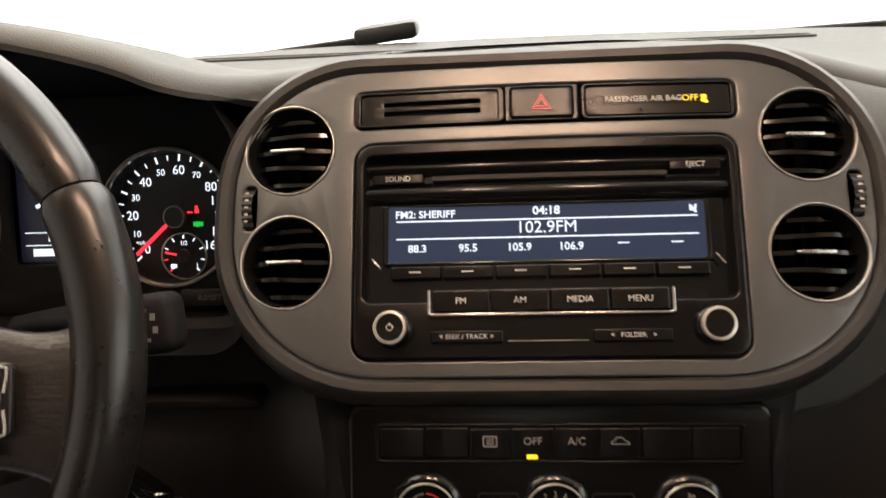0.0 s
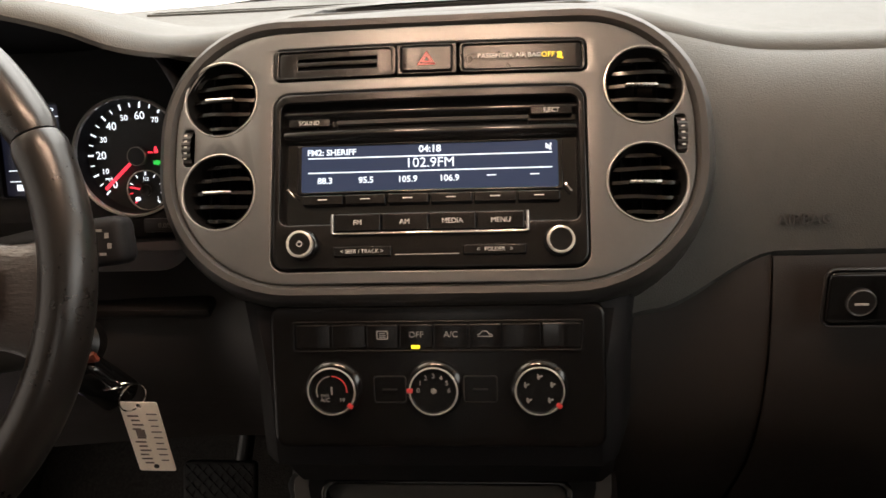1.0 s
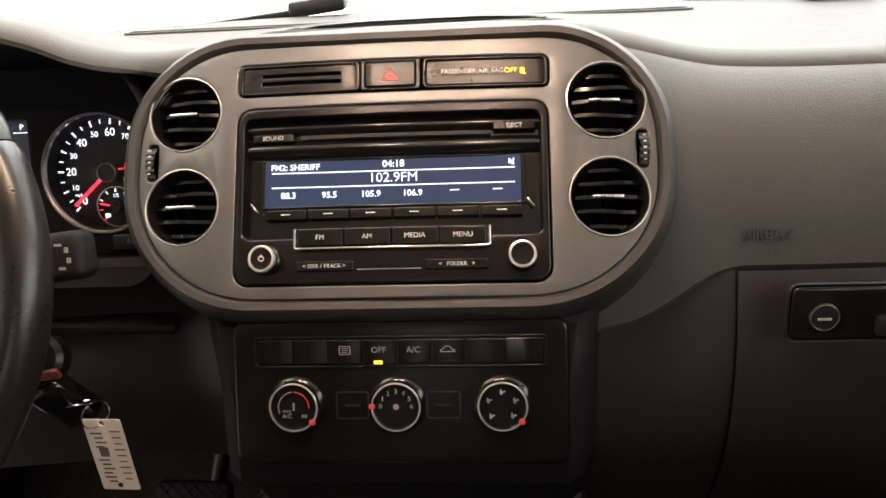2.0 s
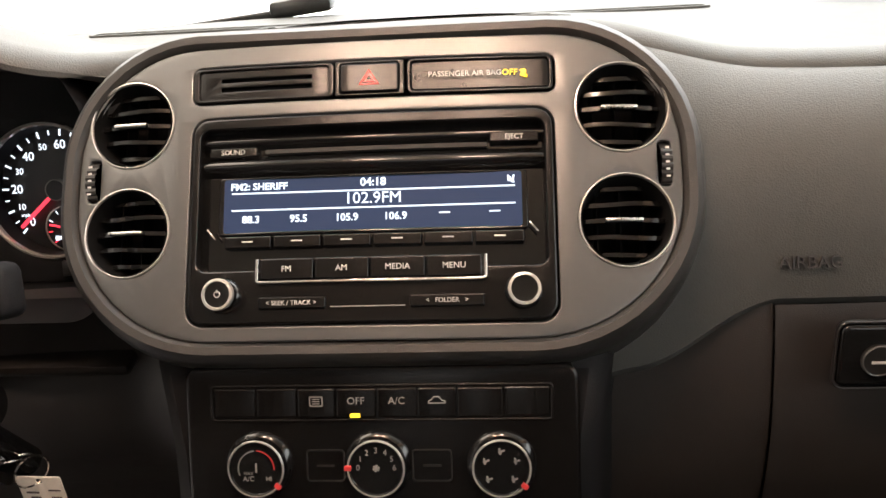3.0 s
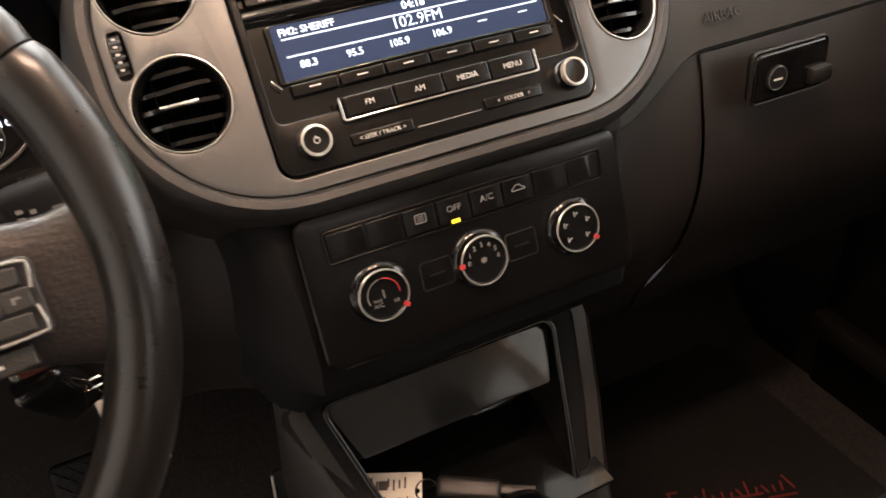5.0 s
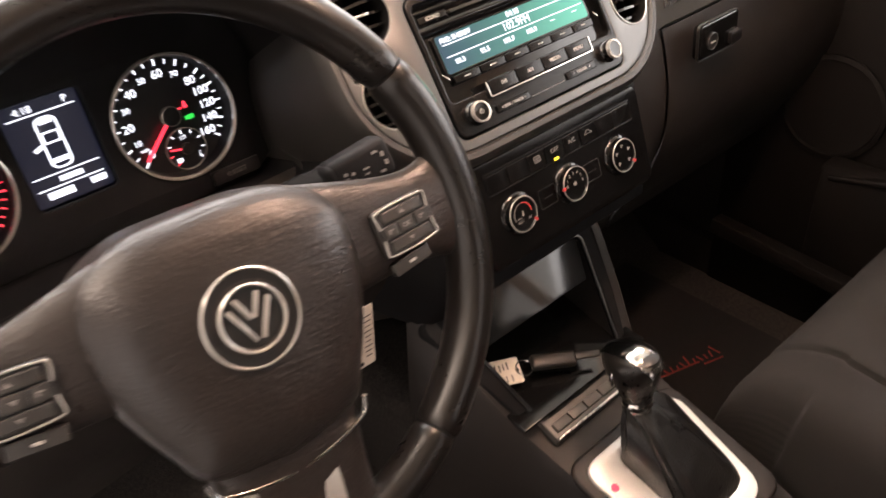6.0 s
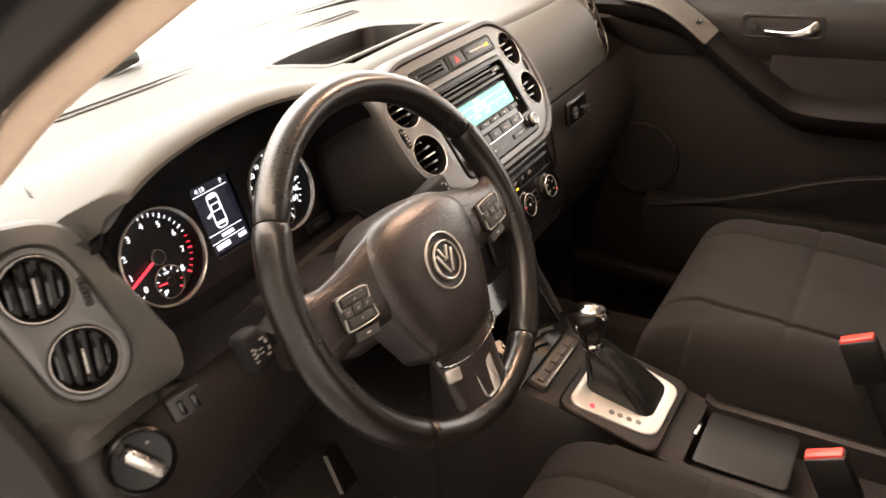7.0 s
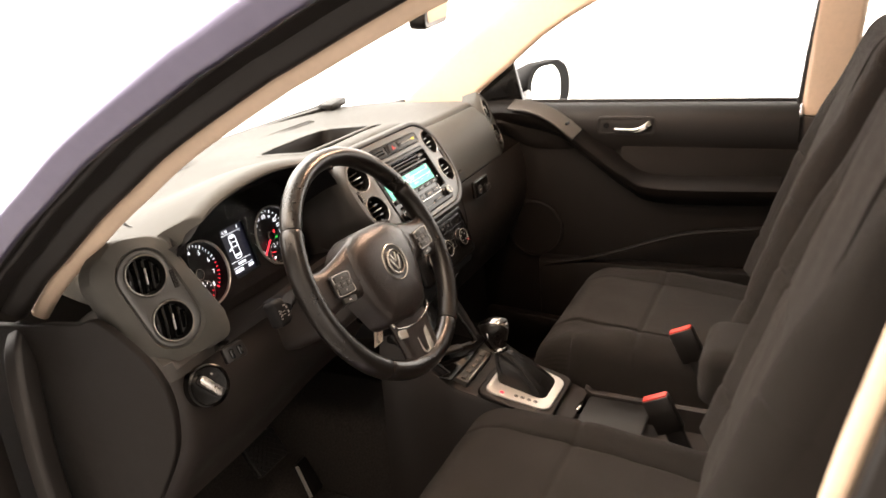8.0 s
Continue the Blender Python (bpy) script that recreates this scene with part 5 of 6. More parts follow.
STRIP = rising((-0.010, -0.0590, 0.3435), 18) @ Matrix.Diagonal((0.90, 1, 1, 1))
strip = thing("switch_strip", STRIP.translation, "satin grey switch strip with a bright edge before the gear lever", "switch panel")
part("strip_plate", sheet([rrect(0.0740, 0.0240, 0.004)], 0.012, 0.0015, STRIP @ at(0, 0, 0.006)), SATIN_GREY, strip)
for dv in (0.012, 0.004):
    part("slot", box(0.120, 0.0035, 0.002, STRIP @ at(0.0, dv, 0.0062), r=0), CAVE, strip)
for k in range(5):
    part("key", box(0.0255, 0.0110, 0.005, STRIP @ at(-0.0545 + 0.0272 * k, -0.0105, 0.0072), r=0.0014), SATIN_GREY, strip)
part("chrome_line", box(0.146, 0.0030, 0.005, STRIP @ at(0, -0.0220, 0.0070), r=0.0010), SATIN_CHROME, strip)

# ---- gear lever ----
PLATE = rising((-0.011, -0.184, 0.3170), 15.5)
lever = thing("gear_lever", PLATE.translation, "gear lever with a chrome-topped knob and black leather boot", "gear lever")


def rounded(pts, r, n=6):
    """The outline through these corners, each rounded off by about r."""
    out = []
    for i, p in enumerate(pts):
        p, a, b = Vector(p), Vector(pts[i - 1]), Vector(pts[(i + 1) % len(pts)])
        s0, s1 = p + (a - p).normalized() * r, p + (b - p).normalized() * r
        out += [tuple(s0.lerp(p, t).lerp(p.lerp(s1, t), t)) for t in (k / n for k in range(n + 1))]
    return out


plate_out = rounded([(0.079, 0.066), (-0.078, 0.066), (-0.062, -0.068), (0.064, -0.068)], 0.024)
plate_in = rounded([(0.060, 0.055), (-0.036, 0.055), (-0.031, -0.050), (0.051, -0.050)], 0.020)
part("gate_plate", sheet([plate_out, plate_in], 0.006, 0.002, PLATE @ at(0, 0, 0.006)), GATE, lever, "bright satin metal gate plate")
rows = []
TOP = Vector((-0.020, -0.136, 0.398))
n = 14
for i in range(n + 1):
    t = i / n
    base_ring = rrect(0.0465, 0.0535, 0.018, 0.0115, 0.0025, n=6)
    row = []
    for k, (u, v) in enumerate(base_ring):
        p = PLATE @ Vector((u, v, 0.004))
        q = TOP + Vector((0.0135 * math.cos(2 * math.pi * k / len(base_ring)), 0.0135 * math.sin(2 * math.pi * k / len(base_ring)), 0))
        s = ease(t) * 0.55 + t * 0.45
        pleat = 0.0035 * math.sin(math.pi * t) * math.sin(k * 1.9 + 4 * t)
        c = p.lerp(q, s)
        c.z += 0.030 * math.sin(math.pi * t) * (0.6 if v > 0 else 0.25)
        d = (c - TOP)
        d.z = 0
        row.append(c + d.normalized() * pleat)
    rows.append(row)
part("boot", grid(rows, close_u=True), LEATHER_SOFT, lever, "creased black leather boot")
KNOB = axes(TOP, Vector((1, 0, 0)), Vector((0, 0.98, -0.17)), Vector((0, 0.17, 0.98)))
part("collar", lathe([(0.0150, -0.004), (0.0160, 0.0), (0.0155, 0.006), (0.0135, 0.009)], KNOB, 28), CHROME, lever)
rows = []
for w, a, b, dv in ((0.006, 0.0135, 0.0150, 0.0), (0.018, 0.0165, 0.0190, 0.001), (0.032, 0.0215, 0.0260, 0.002), (0.046, 0.0240, 0.0310, 0.003), (0.056, 0.0235, 0.0320, 0.003), (0.063, 0.0200, 0.0290, 0.002), (0.067, 0.0120, 0.0200, 0.0), (0.068, 0.0020, 0.0040, 0.0)):
    rows.append([KNOB @ Vector((a * math.cos(q), b * math.sin(q) + dv, w)) for q in (2 * math.pi * k / 28 for k in range(28))])
part("knob", grid(rows, close_u=True, caps=True), LEATHER, lever, "black leather knob")
rows = []
for i in range(15):
    t = -1 + 2 * i / 14
    v = 0.0345 * math.sin(t * 1.35)
    w = 0.046 + 0.0245 * math.cos(t * 1.35) ** 0.8
    half = 0.0165 * (1 - 0.35 * t * t)
    rows.append([KNOB @ Vector((half * math.sin(q), v + 0.003, w - 0.006 * (1 - math.cos(q)) + 0.0005)) for q in (-1.35 + 2.7 * k / 10 for k in range(11))])
bm = grid(rows)
bmesh.ops.solidify(bm, geom=bm.faces[:], thickness=0.0012)
part("knob_cap", bm, CHROME, lever, "polished chrome cap")
part("release_button", box(0.010, 0.006, 0.016, KNOB @ at(-0.020, 0.010, 0.040), r=0.002), CHROME, lever)
for k, (u, v) in enumerate(((-0.0630, 0.0310), (-0.0560, 0.0025), (-0.0540, -0.0100), (-0.0520, -0.0235), (-0.0490, -0.0370))):
    part("gear_lamp", lathe([(0.0, 0.0008), (0.0040, 0.0008), (0.0044, 0.0)], PLATE @ at(u, v, 0.0060), 16), NEEDLE if k == 0 else PRINT_DIM, lever, "lit red gear letter lamp" if k == 0 else "")

# ---- buckles and armrest ----
for cx, cy, cz, ln in ((-0.118, -0.466, 0.398, 9), (0.108, -0.473, 0.424, 14)):
    bk = thing("belt_buckle", (cx, cy - 0.05, cz - 0.15), "black seat belt buckle with a red release key", "buckle", "front buckles")
    BM_ = axes((cx, cy, cz), Vector((0, -0.90, 0.42)).normalized(), Vector((1, 0, 0)), Vector((0, 0.42, 0.90)).normalized())
    part("release_key", box(0.044, 0.016, 0.009, BM_ @ at(0, 0, 0.0), r=0.002), RED, bk, "bright red release key")
    part("buckle_body", box(0.049, 0.021, 0.070, BM_ @ at(0, 0, -0.034), r=0.004), SATIN, bk)
    part("buckle_strap", box(0.034, 0.012, 0.16, BM_ @ at(0.004, 0, -0.14), r=0.004), RUBBER, bk)
arm = thing("armrest", (-0.012, -0.68, 0.29), "dark cloth centre armrest between the front seats", "armrest")
part("pad", box(0.165, 0.32, 0.115, pose(-0.012, -0.690, 0.420, 3), r=0.032, seg=4), SEAT, arm)
part("pad_base", box(0.150, 0.30, 0.10, pose(-0.012, -0.700, 0.325), r=0.02), SATIN, arm)
part("arm_post", box(0.11, 0.22, 0.34, pose(-0.012, -0.74, 0.17), r=0.02), SATIN, arm)

# ---- instrument cluster ----
GAUGE = leaning((-0.3785, 0.1765, 0.7145), 15) @ Matrix.Scale(1.03, 4)
cluster = thing("instrument_cluster", GAUGE.translation, "lit instrument cluster with two round gauges and a small display", "instrument cluster")
part("cluster_face", sheet([rrect(0.178, 0.084, 0.05, 0.0, 0.010, n=10)], 0.006, 0.001, GAUGE @ at(0, 0, -0.0155)), DIAL, cluster)
part("cluster_mask", sheet([rrect(0.176, 0.082, 0.05, 0.0, 0.010, n=10), circle(0.0525, 0.0925, 0, 48), circle(0.0525, -0.0925, 0, 48), rrect(0.0305, 0.0410, 0.004, -0.001, 0.0075)], 0.006, 0.002, GAUGE @ at(0, 0, 0.002)), HOOD, cluster)


def gauge(cu, name, label, marks, reds, needle, sub_text):
    g = part(name, lathe([(0.0500, -0.0010), (0.0500, 0.0035), (0.0512, 0.0046), (0.0526, 0.0040), (0.0530, 0.0)], GAUGE @ at(cu, 0, 0), 64), RING, cluster, label)
    C = GAUGE @ at(cu, 0, -0.0151)
    part("dial_wall", lathe([(0.0486, -0.0155), (0.0500, -0.0008)], GAUGE @ at(cu, 0, 0), 64), HOOD, g)
    whites, redticks = [], []
    for value, a, txt, size in marks:
        q = radians(a)
        big = bool(txt)
        b = bar(0.0052 if big else 0.0038, 0.0014 if big else 0.0009, C @ at(0.0452 * math.cos(q), 0.0452 * math.sin(q), 0.0003, a), 0.0003)
        (redticks if reds and value >= reds else whites).append(b)
        if txt:
            words(txt, size, C @ at(0.0355 * math.cos(q), 0.0355 * math.sin(q), 0.0003), MARK, g, name="numeral", depth=0.0001)
    part("ticks", joined(*whites), MARK, g)
    if redticks:
        part("red_ticks", joined(*redticks), NEEDLE, g)
    q = radians(needle)
    part("needle", box(0.036, 0.0028, 0.0012, C @ at(0.025 * math.cos(q), 0.025 * math.sin(q), 0.0045, needle), r=0.0004), NEEDLE, g, "glowing red needle")
    part("hub", lathe([(0.0086, 0.001), (0.0084, 0.006), (0.0076, 0.0068), (0.0, 0.0062)], C, 28), DIAL, g)
    part("hub_ring", lathe([(0.0086, 0.0052), (0.0086, 0.0068), (0.0077, 0.0072), (0.0075, 0.0060)], C, 32), RING, g)
    S = C @ at(0.0040, -0.0305, 0.0004)
    part("small_ring", lathe([(0.0172, 0.0), (0.0174, 0.0016), (0.0182, 0.0014), (0.0184, 0.0)], S, 40), RING, g)
    whites, redticks = [], []
    for k in range(9):
        a = 225 - 270 * k / 8
        b = bar(0.0030, 0.0012 if k % 4 == 0 else 0.0008, S @ at(0.0148 * math.cos(radians(a)), 0.0148 * math.sin(radians(a)), 0.0002, a), 0.0003)
        (redticks if (k < 2 if sub_text == "1/2" else k > 6) else whites).append(b)
    part("small_ticks", joined(*whites), MARK, g)
    part("small_red_ticks", joined(*redticks), NEEDLE, g)
    words(sub_text, 0.0046, S @ at(0, 0.0098, 0.0002), MARK, g, name="numeral", depth=0.0001)
    words("1", 0.0044, S @ at(0.0100, -0.0075, 0.0002), MARK, g, name="numeral", depth=0.0001) if sub_text == "1/2" else None
    part("pump_mark", joined(bar(0.0030, 0.0036, S @ at(-0.0095, -0.0080, 0.0002)), bar(0.0012, 0.0026, S @ at(-0.0070, -0.0078, 0.0002))), MARK, g)
    a = 168 if sub_text == "1/2" else 172
    part("small_needle", box(0.0120, 0.0013, 0.0008, S @ at(0.0085 * math.cos(radians(a)), 0.0085 * math.sin(radians(a)), 0.0022, a), r=0), NEEDLE, g)
    part("small_hub", lathe([(0.0052, 0.0), (0.0050, 0.0032), (0.0044, 0.0036), (0.0, 0.0030)], S, 24), SATIN, g)
    return g


def speed_angle(v):
    return 225 - (v * 187.0 / 80 if v <= 80 else 187 + (v - 80) * 0.975)


speed = [(v, speed_angle(v), "" if v % 10 else (str(v) if v <= 80 or v % 20 == 0 else ""), 0.0098 if v % 20 == 0 else 0.0070) for v in list(range(0, 80, 5)) + list(range(80, 161, 10))]
sg = gauge(0.0925, "speedometer", "round speedometer with white marks", speed, None, 222, "1/2")
rev = [(v / 4, 225 - 270 * (v / 4) / 8, "" if v % 4 else str(v // 4), 0.0098) for v in range(0, 33)]
rg = gauge(-0.0925, "rev_counter", "round rev counter with a red band", rev, 6.4, 201, "190")
C = GAUGE @ at(0.0925, 0, -0.0145)
part("warning_lamp", joined(lathe([(0, 0.0004), (0.0013, 0.0004)], C @ at(0.0158, 0.0068), 12), bar(0.0032, 0.0030, C @ at(0.0158, 0.0038)), bar(0.0040, 0.0012, C @ at(0.0105, 0.0030))), NEEDLE, sg, "lit red warning lamp")
part("green_lamp", joined(lathe([(0, 0.0004), (0.0022, 0.0004)], C @ at(0.0165, -0.0062), 16), bar(0.0076, 0.0034, C @ at(0.0165, -0.0062))), GREEN, sg, "lit green lamp")
words("mph", 0.0040, C @ at(-0.0300, -0.0195, 0.0002), MARK, sg, name="numeral", depth=0.0001)
disp = part("trip_display", sheet([rrect(0.0300, 0.0400, 0.003)], 0.002, 0.0, GAUGE @ at(-0.001, 0.0075, -0.0080)), CLUSTER_LCD, cluster, "small dark display with a white car outline")
D = GAUGE @ at(-0.001, 0.0075, -0.0078) @ Matrix.Diagonal((1, 0.93, 1, 1))
words("4:18", 0.0082, D @ at(-0.0120, 0.0370), MARK, disp, depth=0.0001)
words("P", 0.0080, D @ at(0.0200, 0.0370), MARK, disp, depth=0.0001)
lines = [bar(0.052, 0.0008, D @ at(0, 0.0320)), bar(0.052, 0.0008, D @ at(0, -0.0185)), bar(0.052, 0.0008, D @ at(0, -0.0290))]
lines += [bar(0.018, 0.0042, D @ at(0.002, -0.0238)), bar(0.020, 0.0060, D @ at(-0.010, -0.0350)), bar(0.012, 0.0052, D @ at(0.020, -0.0345))]
part("display_lines", joined(*lines), MARK, disp)
car = [rrect(0.0085, 0.0220, 0.006, 0, 0.0065), rrect(0.0070, 0.0205, 0.005, 0, 0.0065)]
ic = [sheet(car, 0.0003, 0, D), sheet([rrect(0.0072, 0.0050, 0.002, 0, 0.0110), rrect(0.0055, 0.0036, 0.0015, 0, 0.0110)], 0.0003, 0, D), bar(0.014, 0.0040, D @ at(0, -0.0085)), bar(0.010, 0.0040, D @ at(0, 0.0245)), bar(0.0075, 0.0030, D @ at(-0.0120, 0.0045, 0, 25))]
part("car_outline", joined(*ic), MARK, disp)
part("reset_stub", box(0.045, 0.012, 0.004, GAUGE @ at(0.124, -0.060, 0.006), r=0.001), SATIN, cluster)
words("0.0/SET", 0.0060, GAUGE @ at(0.124, -0.060, 0.0085), PRINT_DIM, cluster)
lens = part("cluster_lens", sheet([rrect(0.175, 0.081, 0.05, 0.0, 0.010, n=10)], 0.001, 0.0, GAUGE @ at(0, 0, 0.014)), LENS, cluster, "clear gauge lens")
lens.visible_shadow = False
part("cowl_shelf", box(0.37, 0.11, 0.010, pose(-0.377, 0.125, 0.618, 8), r=0.004), SATIN, cluster)

# ---- steering wheel fittings ----
for s in (-1, 1):
    P = HUB @ at(s * 0.1195, -0.0034, 0.0175, s * 4) @ Matrix.Scale(0.80, 4)
    part("switch_field", sheet([rrect(0.0270, 0.0205, 0.005)], 0.006, 0.002, P), SATIN, wheel)
    for y0, y1 in ((0.0185, 0.0045), (-0.0185, -0.0045)):
        U = [(-0.0235, y1), (-0.0250, y0 * 0.85), (-0.0215, y0), (0.0, y0 * 1.06), (0.0215, y0), (0.0250, y0 * 0.85), (0.0235, y1)]
        part("switch_frame", sweep(smooth_path([P @ Vector((a, b, 0.0010)) for a, b in U], 5), rrect(0.0006, 0.0006, 0.0003), up=P.to_3x3() @ Vector((0, 0, 1))), RING, wheel, "thin bright frame")
    for hw, hh, u, v in ((0.0195, 0.0048, 0, 0.0118), (0.0195, 0.0048, 0, -0.0118), (0.0066, 0.0056, -0.0155, 0), (0.0066, 0.0056, 0.0155, 0), (0.0078, 0.0056, 0, 0)):
        key = part("wheel_key", sheet([rrect(hw, hh, 0.0014)], 0.004, 0.001, P @ at(u, v, 0.0020)), PANEL, wheel)
        if s > 0 and (u, v) == (0, 0):
            words("OK", 0.0055, P @ at(u, v, 0.0022), PRINT_MID, key)
        elif u == 0:
            d = 0.0016 if v > 0 else -0.0016
            part("key_mark", sheet([[(0.0026, -d), (0.0, d), (-0.0026, -d)]], 0.0004, 0, P @ at(u, v, 0.0024)), PRINT_DIM, key)
        else:
            part("key_mark", joined(bar(0.0040, 0.0012, P @ at(u, v + 0.0012, 0.0023)), bar(0.0012, 0.0034, P @ at(u - 0.0016, v, 0.0023))), PRINT_DIM, key)
    key = part("wheel_key", sheet([rrect(0.0150, 0.0046, 0.0014)], 0.005, 0.001, HUB @ at(s * 0.1175, -0.0275, 0.0150, s * 8)), PANEL, wheel)
    part("key_mark", bar(0.0050, 0.0016, HUB @ at(s * 0.1175, -0.0275, 0.0153, s * 8)), PRINT, key)
E_ = HUB @ at(0.0008, -0.0133, 0.0290)
part("badge_ring", lathe([(0.0272, -0.001), (0.0274, 0.0012), (0.0281, 0.0020), (0.0290, 0.0014), (0.0296, -0.004)], E_, 56), RING, wheel, "chrome ring round the badge")
part("badge_well", lathe([(0.0274, 0.0004), (0.0205, -0.0005), (0.0, -0.001)], E_, 48), SATIN, wheel)
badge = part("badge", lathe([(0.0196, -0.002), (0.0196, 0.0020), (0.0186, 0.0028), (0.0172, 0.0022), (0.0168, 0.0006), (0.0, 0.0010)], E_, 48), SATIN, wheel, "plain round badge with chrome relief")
part("badge_rim", lathe([(0.0178, 0.0020), (0.0180, 0.0034), (0.0190, 0.0038), (0.0198, 0.0030), (0.0199, 0.0010)], E_, 48), RING, badge)
part("badge_relief", joined(*[box(0.0030, ln, 0.0022, E_ @ at(u, v, 0.0018, a), r=0.0006) for u, v, a, ln in ((-0.0040, 0.0068, 24, 0.015), (0.0040, 0.0068, -24, 0.015), (-0.0072, -0.0020, 26, 0.024), (0.0072, -0.0020, -26, 0.024))]), RING, badge)
arc = [(-0.054, -0.0930), (-0.048, -0.1040), (-0.024, -0.1110), (0.0, -0.1130), (0.024, -0.1110), (0.048, -0.1040), (0.054, -0.0930)]
part("chrome_arc", sweep(smooth_path([HUB @ Vector((u, v, 0.0115)) for u, v in arc], 6), rrect(0.0013, 0.0022, 0.0008), up=HUB.to_3x3() @ Vector((0, 0, 1))), CHROME, wheel, "thin chrome line under the airbag cover")
part("spoke_tab", sheet([rrect(0.0105, 0.0070, 0.003)], 0.004, 0.0014, HUB @ at(-0.0400, -0.1165, 0.0125, -14)), RING, wheel, "satin chrome tab")
uo = [(0.0195, -0.1010), (0.0150, -0.1440), (0.0100, -0.1490), (-0.0100, -0.1490), (-0.0150, -0.1440), (-0.0172, -0.1190), (-0.0150, -0.1190), (-0.0122, -0.1425), (-0.0085, -0.1462), (0.0010, -0.1462), (0.0062, -0.1010)]
part("spoke_chrome", sheet([uo], 0.006, 0.0016, HUB @ at(0.004, -0.014, 0.0125)), RING, wheel, "satin chrome U-shaped spoke insert")
words("AIRBAG", 0.0085, HUB @ at(0.0, -0.0700, 0.0228), HORN, wheel, depth=0.0006)

# column shroud, stalks, ignition
column = thing("steering_column", (-0.379, 0.02, 0.60), "black steering column shroud with two stalks", "steering column")
rows = []
for y, z, hw, hh in ((0.150, 0.592, 0.075, 0.040), (0.06, 0.622, 0.075, 0.046), (-0.02, 0.662, 0.070, 0.046), (-0.055, 0.688, 0.060, 0.042), (-0.066, 0.694, 0.045, 0.032)):
    m = leaning((-0.379, y, z), 24)
    rows.append([m @ Vector((u, v, 0)) for u, v in rrect(hw, hh, 0.025)])
part("shroud", grid(rows, close_u=True, caps=True), LOWER, column)
for x0, x1, z, tip in ((-0.315, -0.229, 0.711, -0.010), (-0.440, -0.553, 0.705, -0.024)):
    s = 1 if x1 > x0 else -1
    arm_pts = smooth_path([(x0, 0.02, z - 0.016), ((x0 + x1) / 2, (0.02 + tip) / 2, z - 0.006), (x1 - 0.012 * s, tip, z - 0.002)], 6)
    stalk = part("stalk", sweep(arm_pts, rrect(0.008, 0.010, 0.005), up=(0, -0.4, 0.9), scale=lambda t: 0.8 + 0.5 * t), HOOD, column, "black stalk with pale symbols")
    half = 0.027 if s > 0 else 0.013
    part("stalk_end", box(2 * half, 0.024, 0.033 if s > 0 else 0.040, pose(x1 + 0.002 * s, tip, z, -20, -7 * (s > 0)), r=0.007, seg=3), HOOD, stalk, "fatter stalk end with pale symbols")
    part("stalk_collar", box(0.010, 0.027, 0.030, pose(x1 - s * (half - 0.004), tip + 0.001, z - 0.003, -20, -7 * (s > 0)), r=0.006, seg=3), HOOD, stalk)
    marks = [(-0.62, 0.004, 0.0030, 0.0020), (-0.62, 0.0, 0.0034, 0.0020), (-0.62, -0.004, 0.0030, 0.0020), (-0.62, -0.008, 0.0034, 0.0020), (-0.40, 0.002, 0.0026, 0.0020), (-0.40, -0.003, 0.0034, 0.0020),
             (0.02, 0.0005, 0.0052, 0.0012), (0.02, -0.0035, 0.0036, 0.0012), (0.40, 0.008, 0.0050, 0.0018), (0.62, 0.004, 0.0026, 0.0036), (0.68, -0.003, 0.0026, 0.0036), (0.50, -0.008, 0.0044, 0.0018)]
    for ku, dv, w, h in marks:
        u = ku * half
        part("stalk_mark", bar(w, h, leaning((x1 + 0.002 * s + u, tip - 0.0113 + 0.34 * dv, z + 0.0041 + 0.94 * dv + (0.12 * u if s > 0 else 0.0)), 20) @ at(0, 0, 0.0008)), PRINT_MID, stalk)
part("ignition_barrel", lathe([(0.020, 0.0), (0.020, 0.012), (0.016, 0.016), (0.0, 0.016)], leaning((-0.290, 0.045, 0.600), 30), 28), SATIN, column)


def key_tag(m, label, folded):
    """Key with a fob, a ring and a paper tag; m: axes of the tag, its hole at the top."""
    k = thing("car_key", m.translation, label, "key", "keys with tags")
    part("tag", sheet([rrect(0.0155, 0.0370, 0.002, 0, -0.033), circle(0.0022, 0, 0.000, 12)], 0.0010, 0.0003, m), PAPER, k, "printed pale paper tag")
    rws = [bar(0.0085 - 0.0012 * (i % 3), 0.0011, m @ at(0.0088, -0.008 - 0.0062 * i, 0.0002), 0.0003) for i in range(9)]
    rws += [bar(0.0090 - 0.002 * (i % 2), 0.0016, m @ at(-0.0068 + 0.001 * (i % 3), -0.010 - 0.0046 * i, 0.0002), 0.0003) for i in range(12) if i != 4]
    part("tag_print", joined(*rws), INK, k)
    part("tag_print", bar(0.0075, 0.0075, m @ at(-0.0045, -0.028, 0.0003), 0.0003), INK, k)
    part("eyelet", lathe([(0.0, 0.0006), (0.0022, 0.0006), (0.0023, 0.0)], m @ at(0, -0.0645, 0), 12), CAVE, k, "dark punched hole")
    return k


TAG = leaning((-0.2365, 0.009, 0.5635), -6) @ at(0, 0, 0, -1)
kt = key_tag(TAG, "car key in the ignition with a hanging paper tag", False)
part("key_ring", lathe([(0.0105, 0), (0.0112, 0.0008), (0.0120, 0), (0.0112, -0.0008)], TAG @ pose(-0.002, 0.009, 0.0, 0, 55, 0), 28, closed=True), CHROME, kt)
part("key_ring", lathe([(0.0105, 0), (0.0112, 0.0008), (0.0120, 0), (0.0112, -0.0008)], TAG @ pose(-0.011, 0.020, 0.0, 60, 15, 0), 28, closed=True), CHROME, kt)
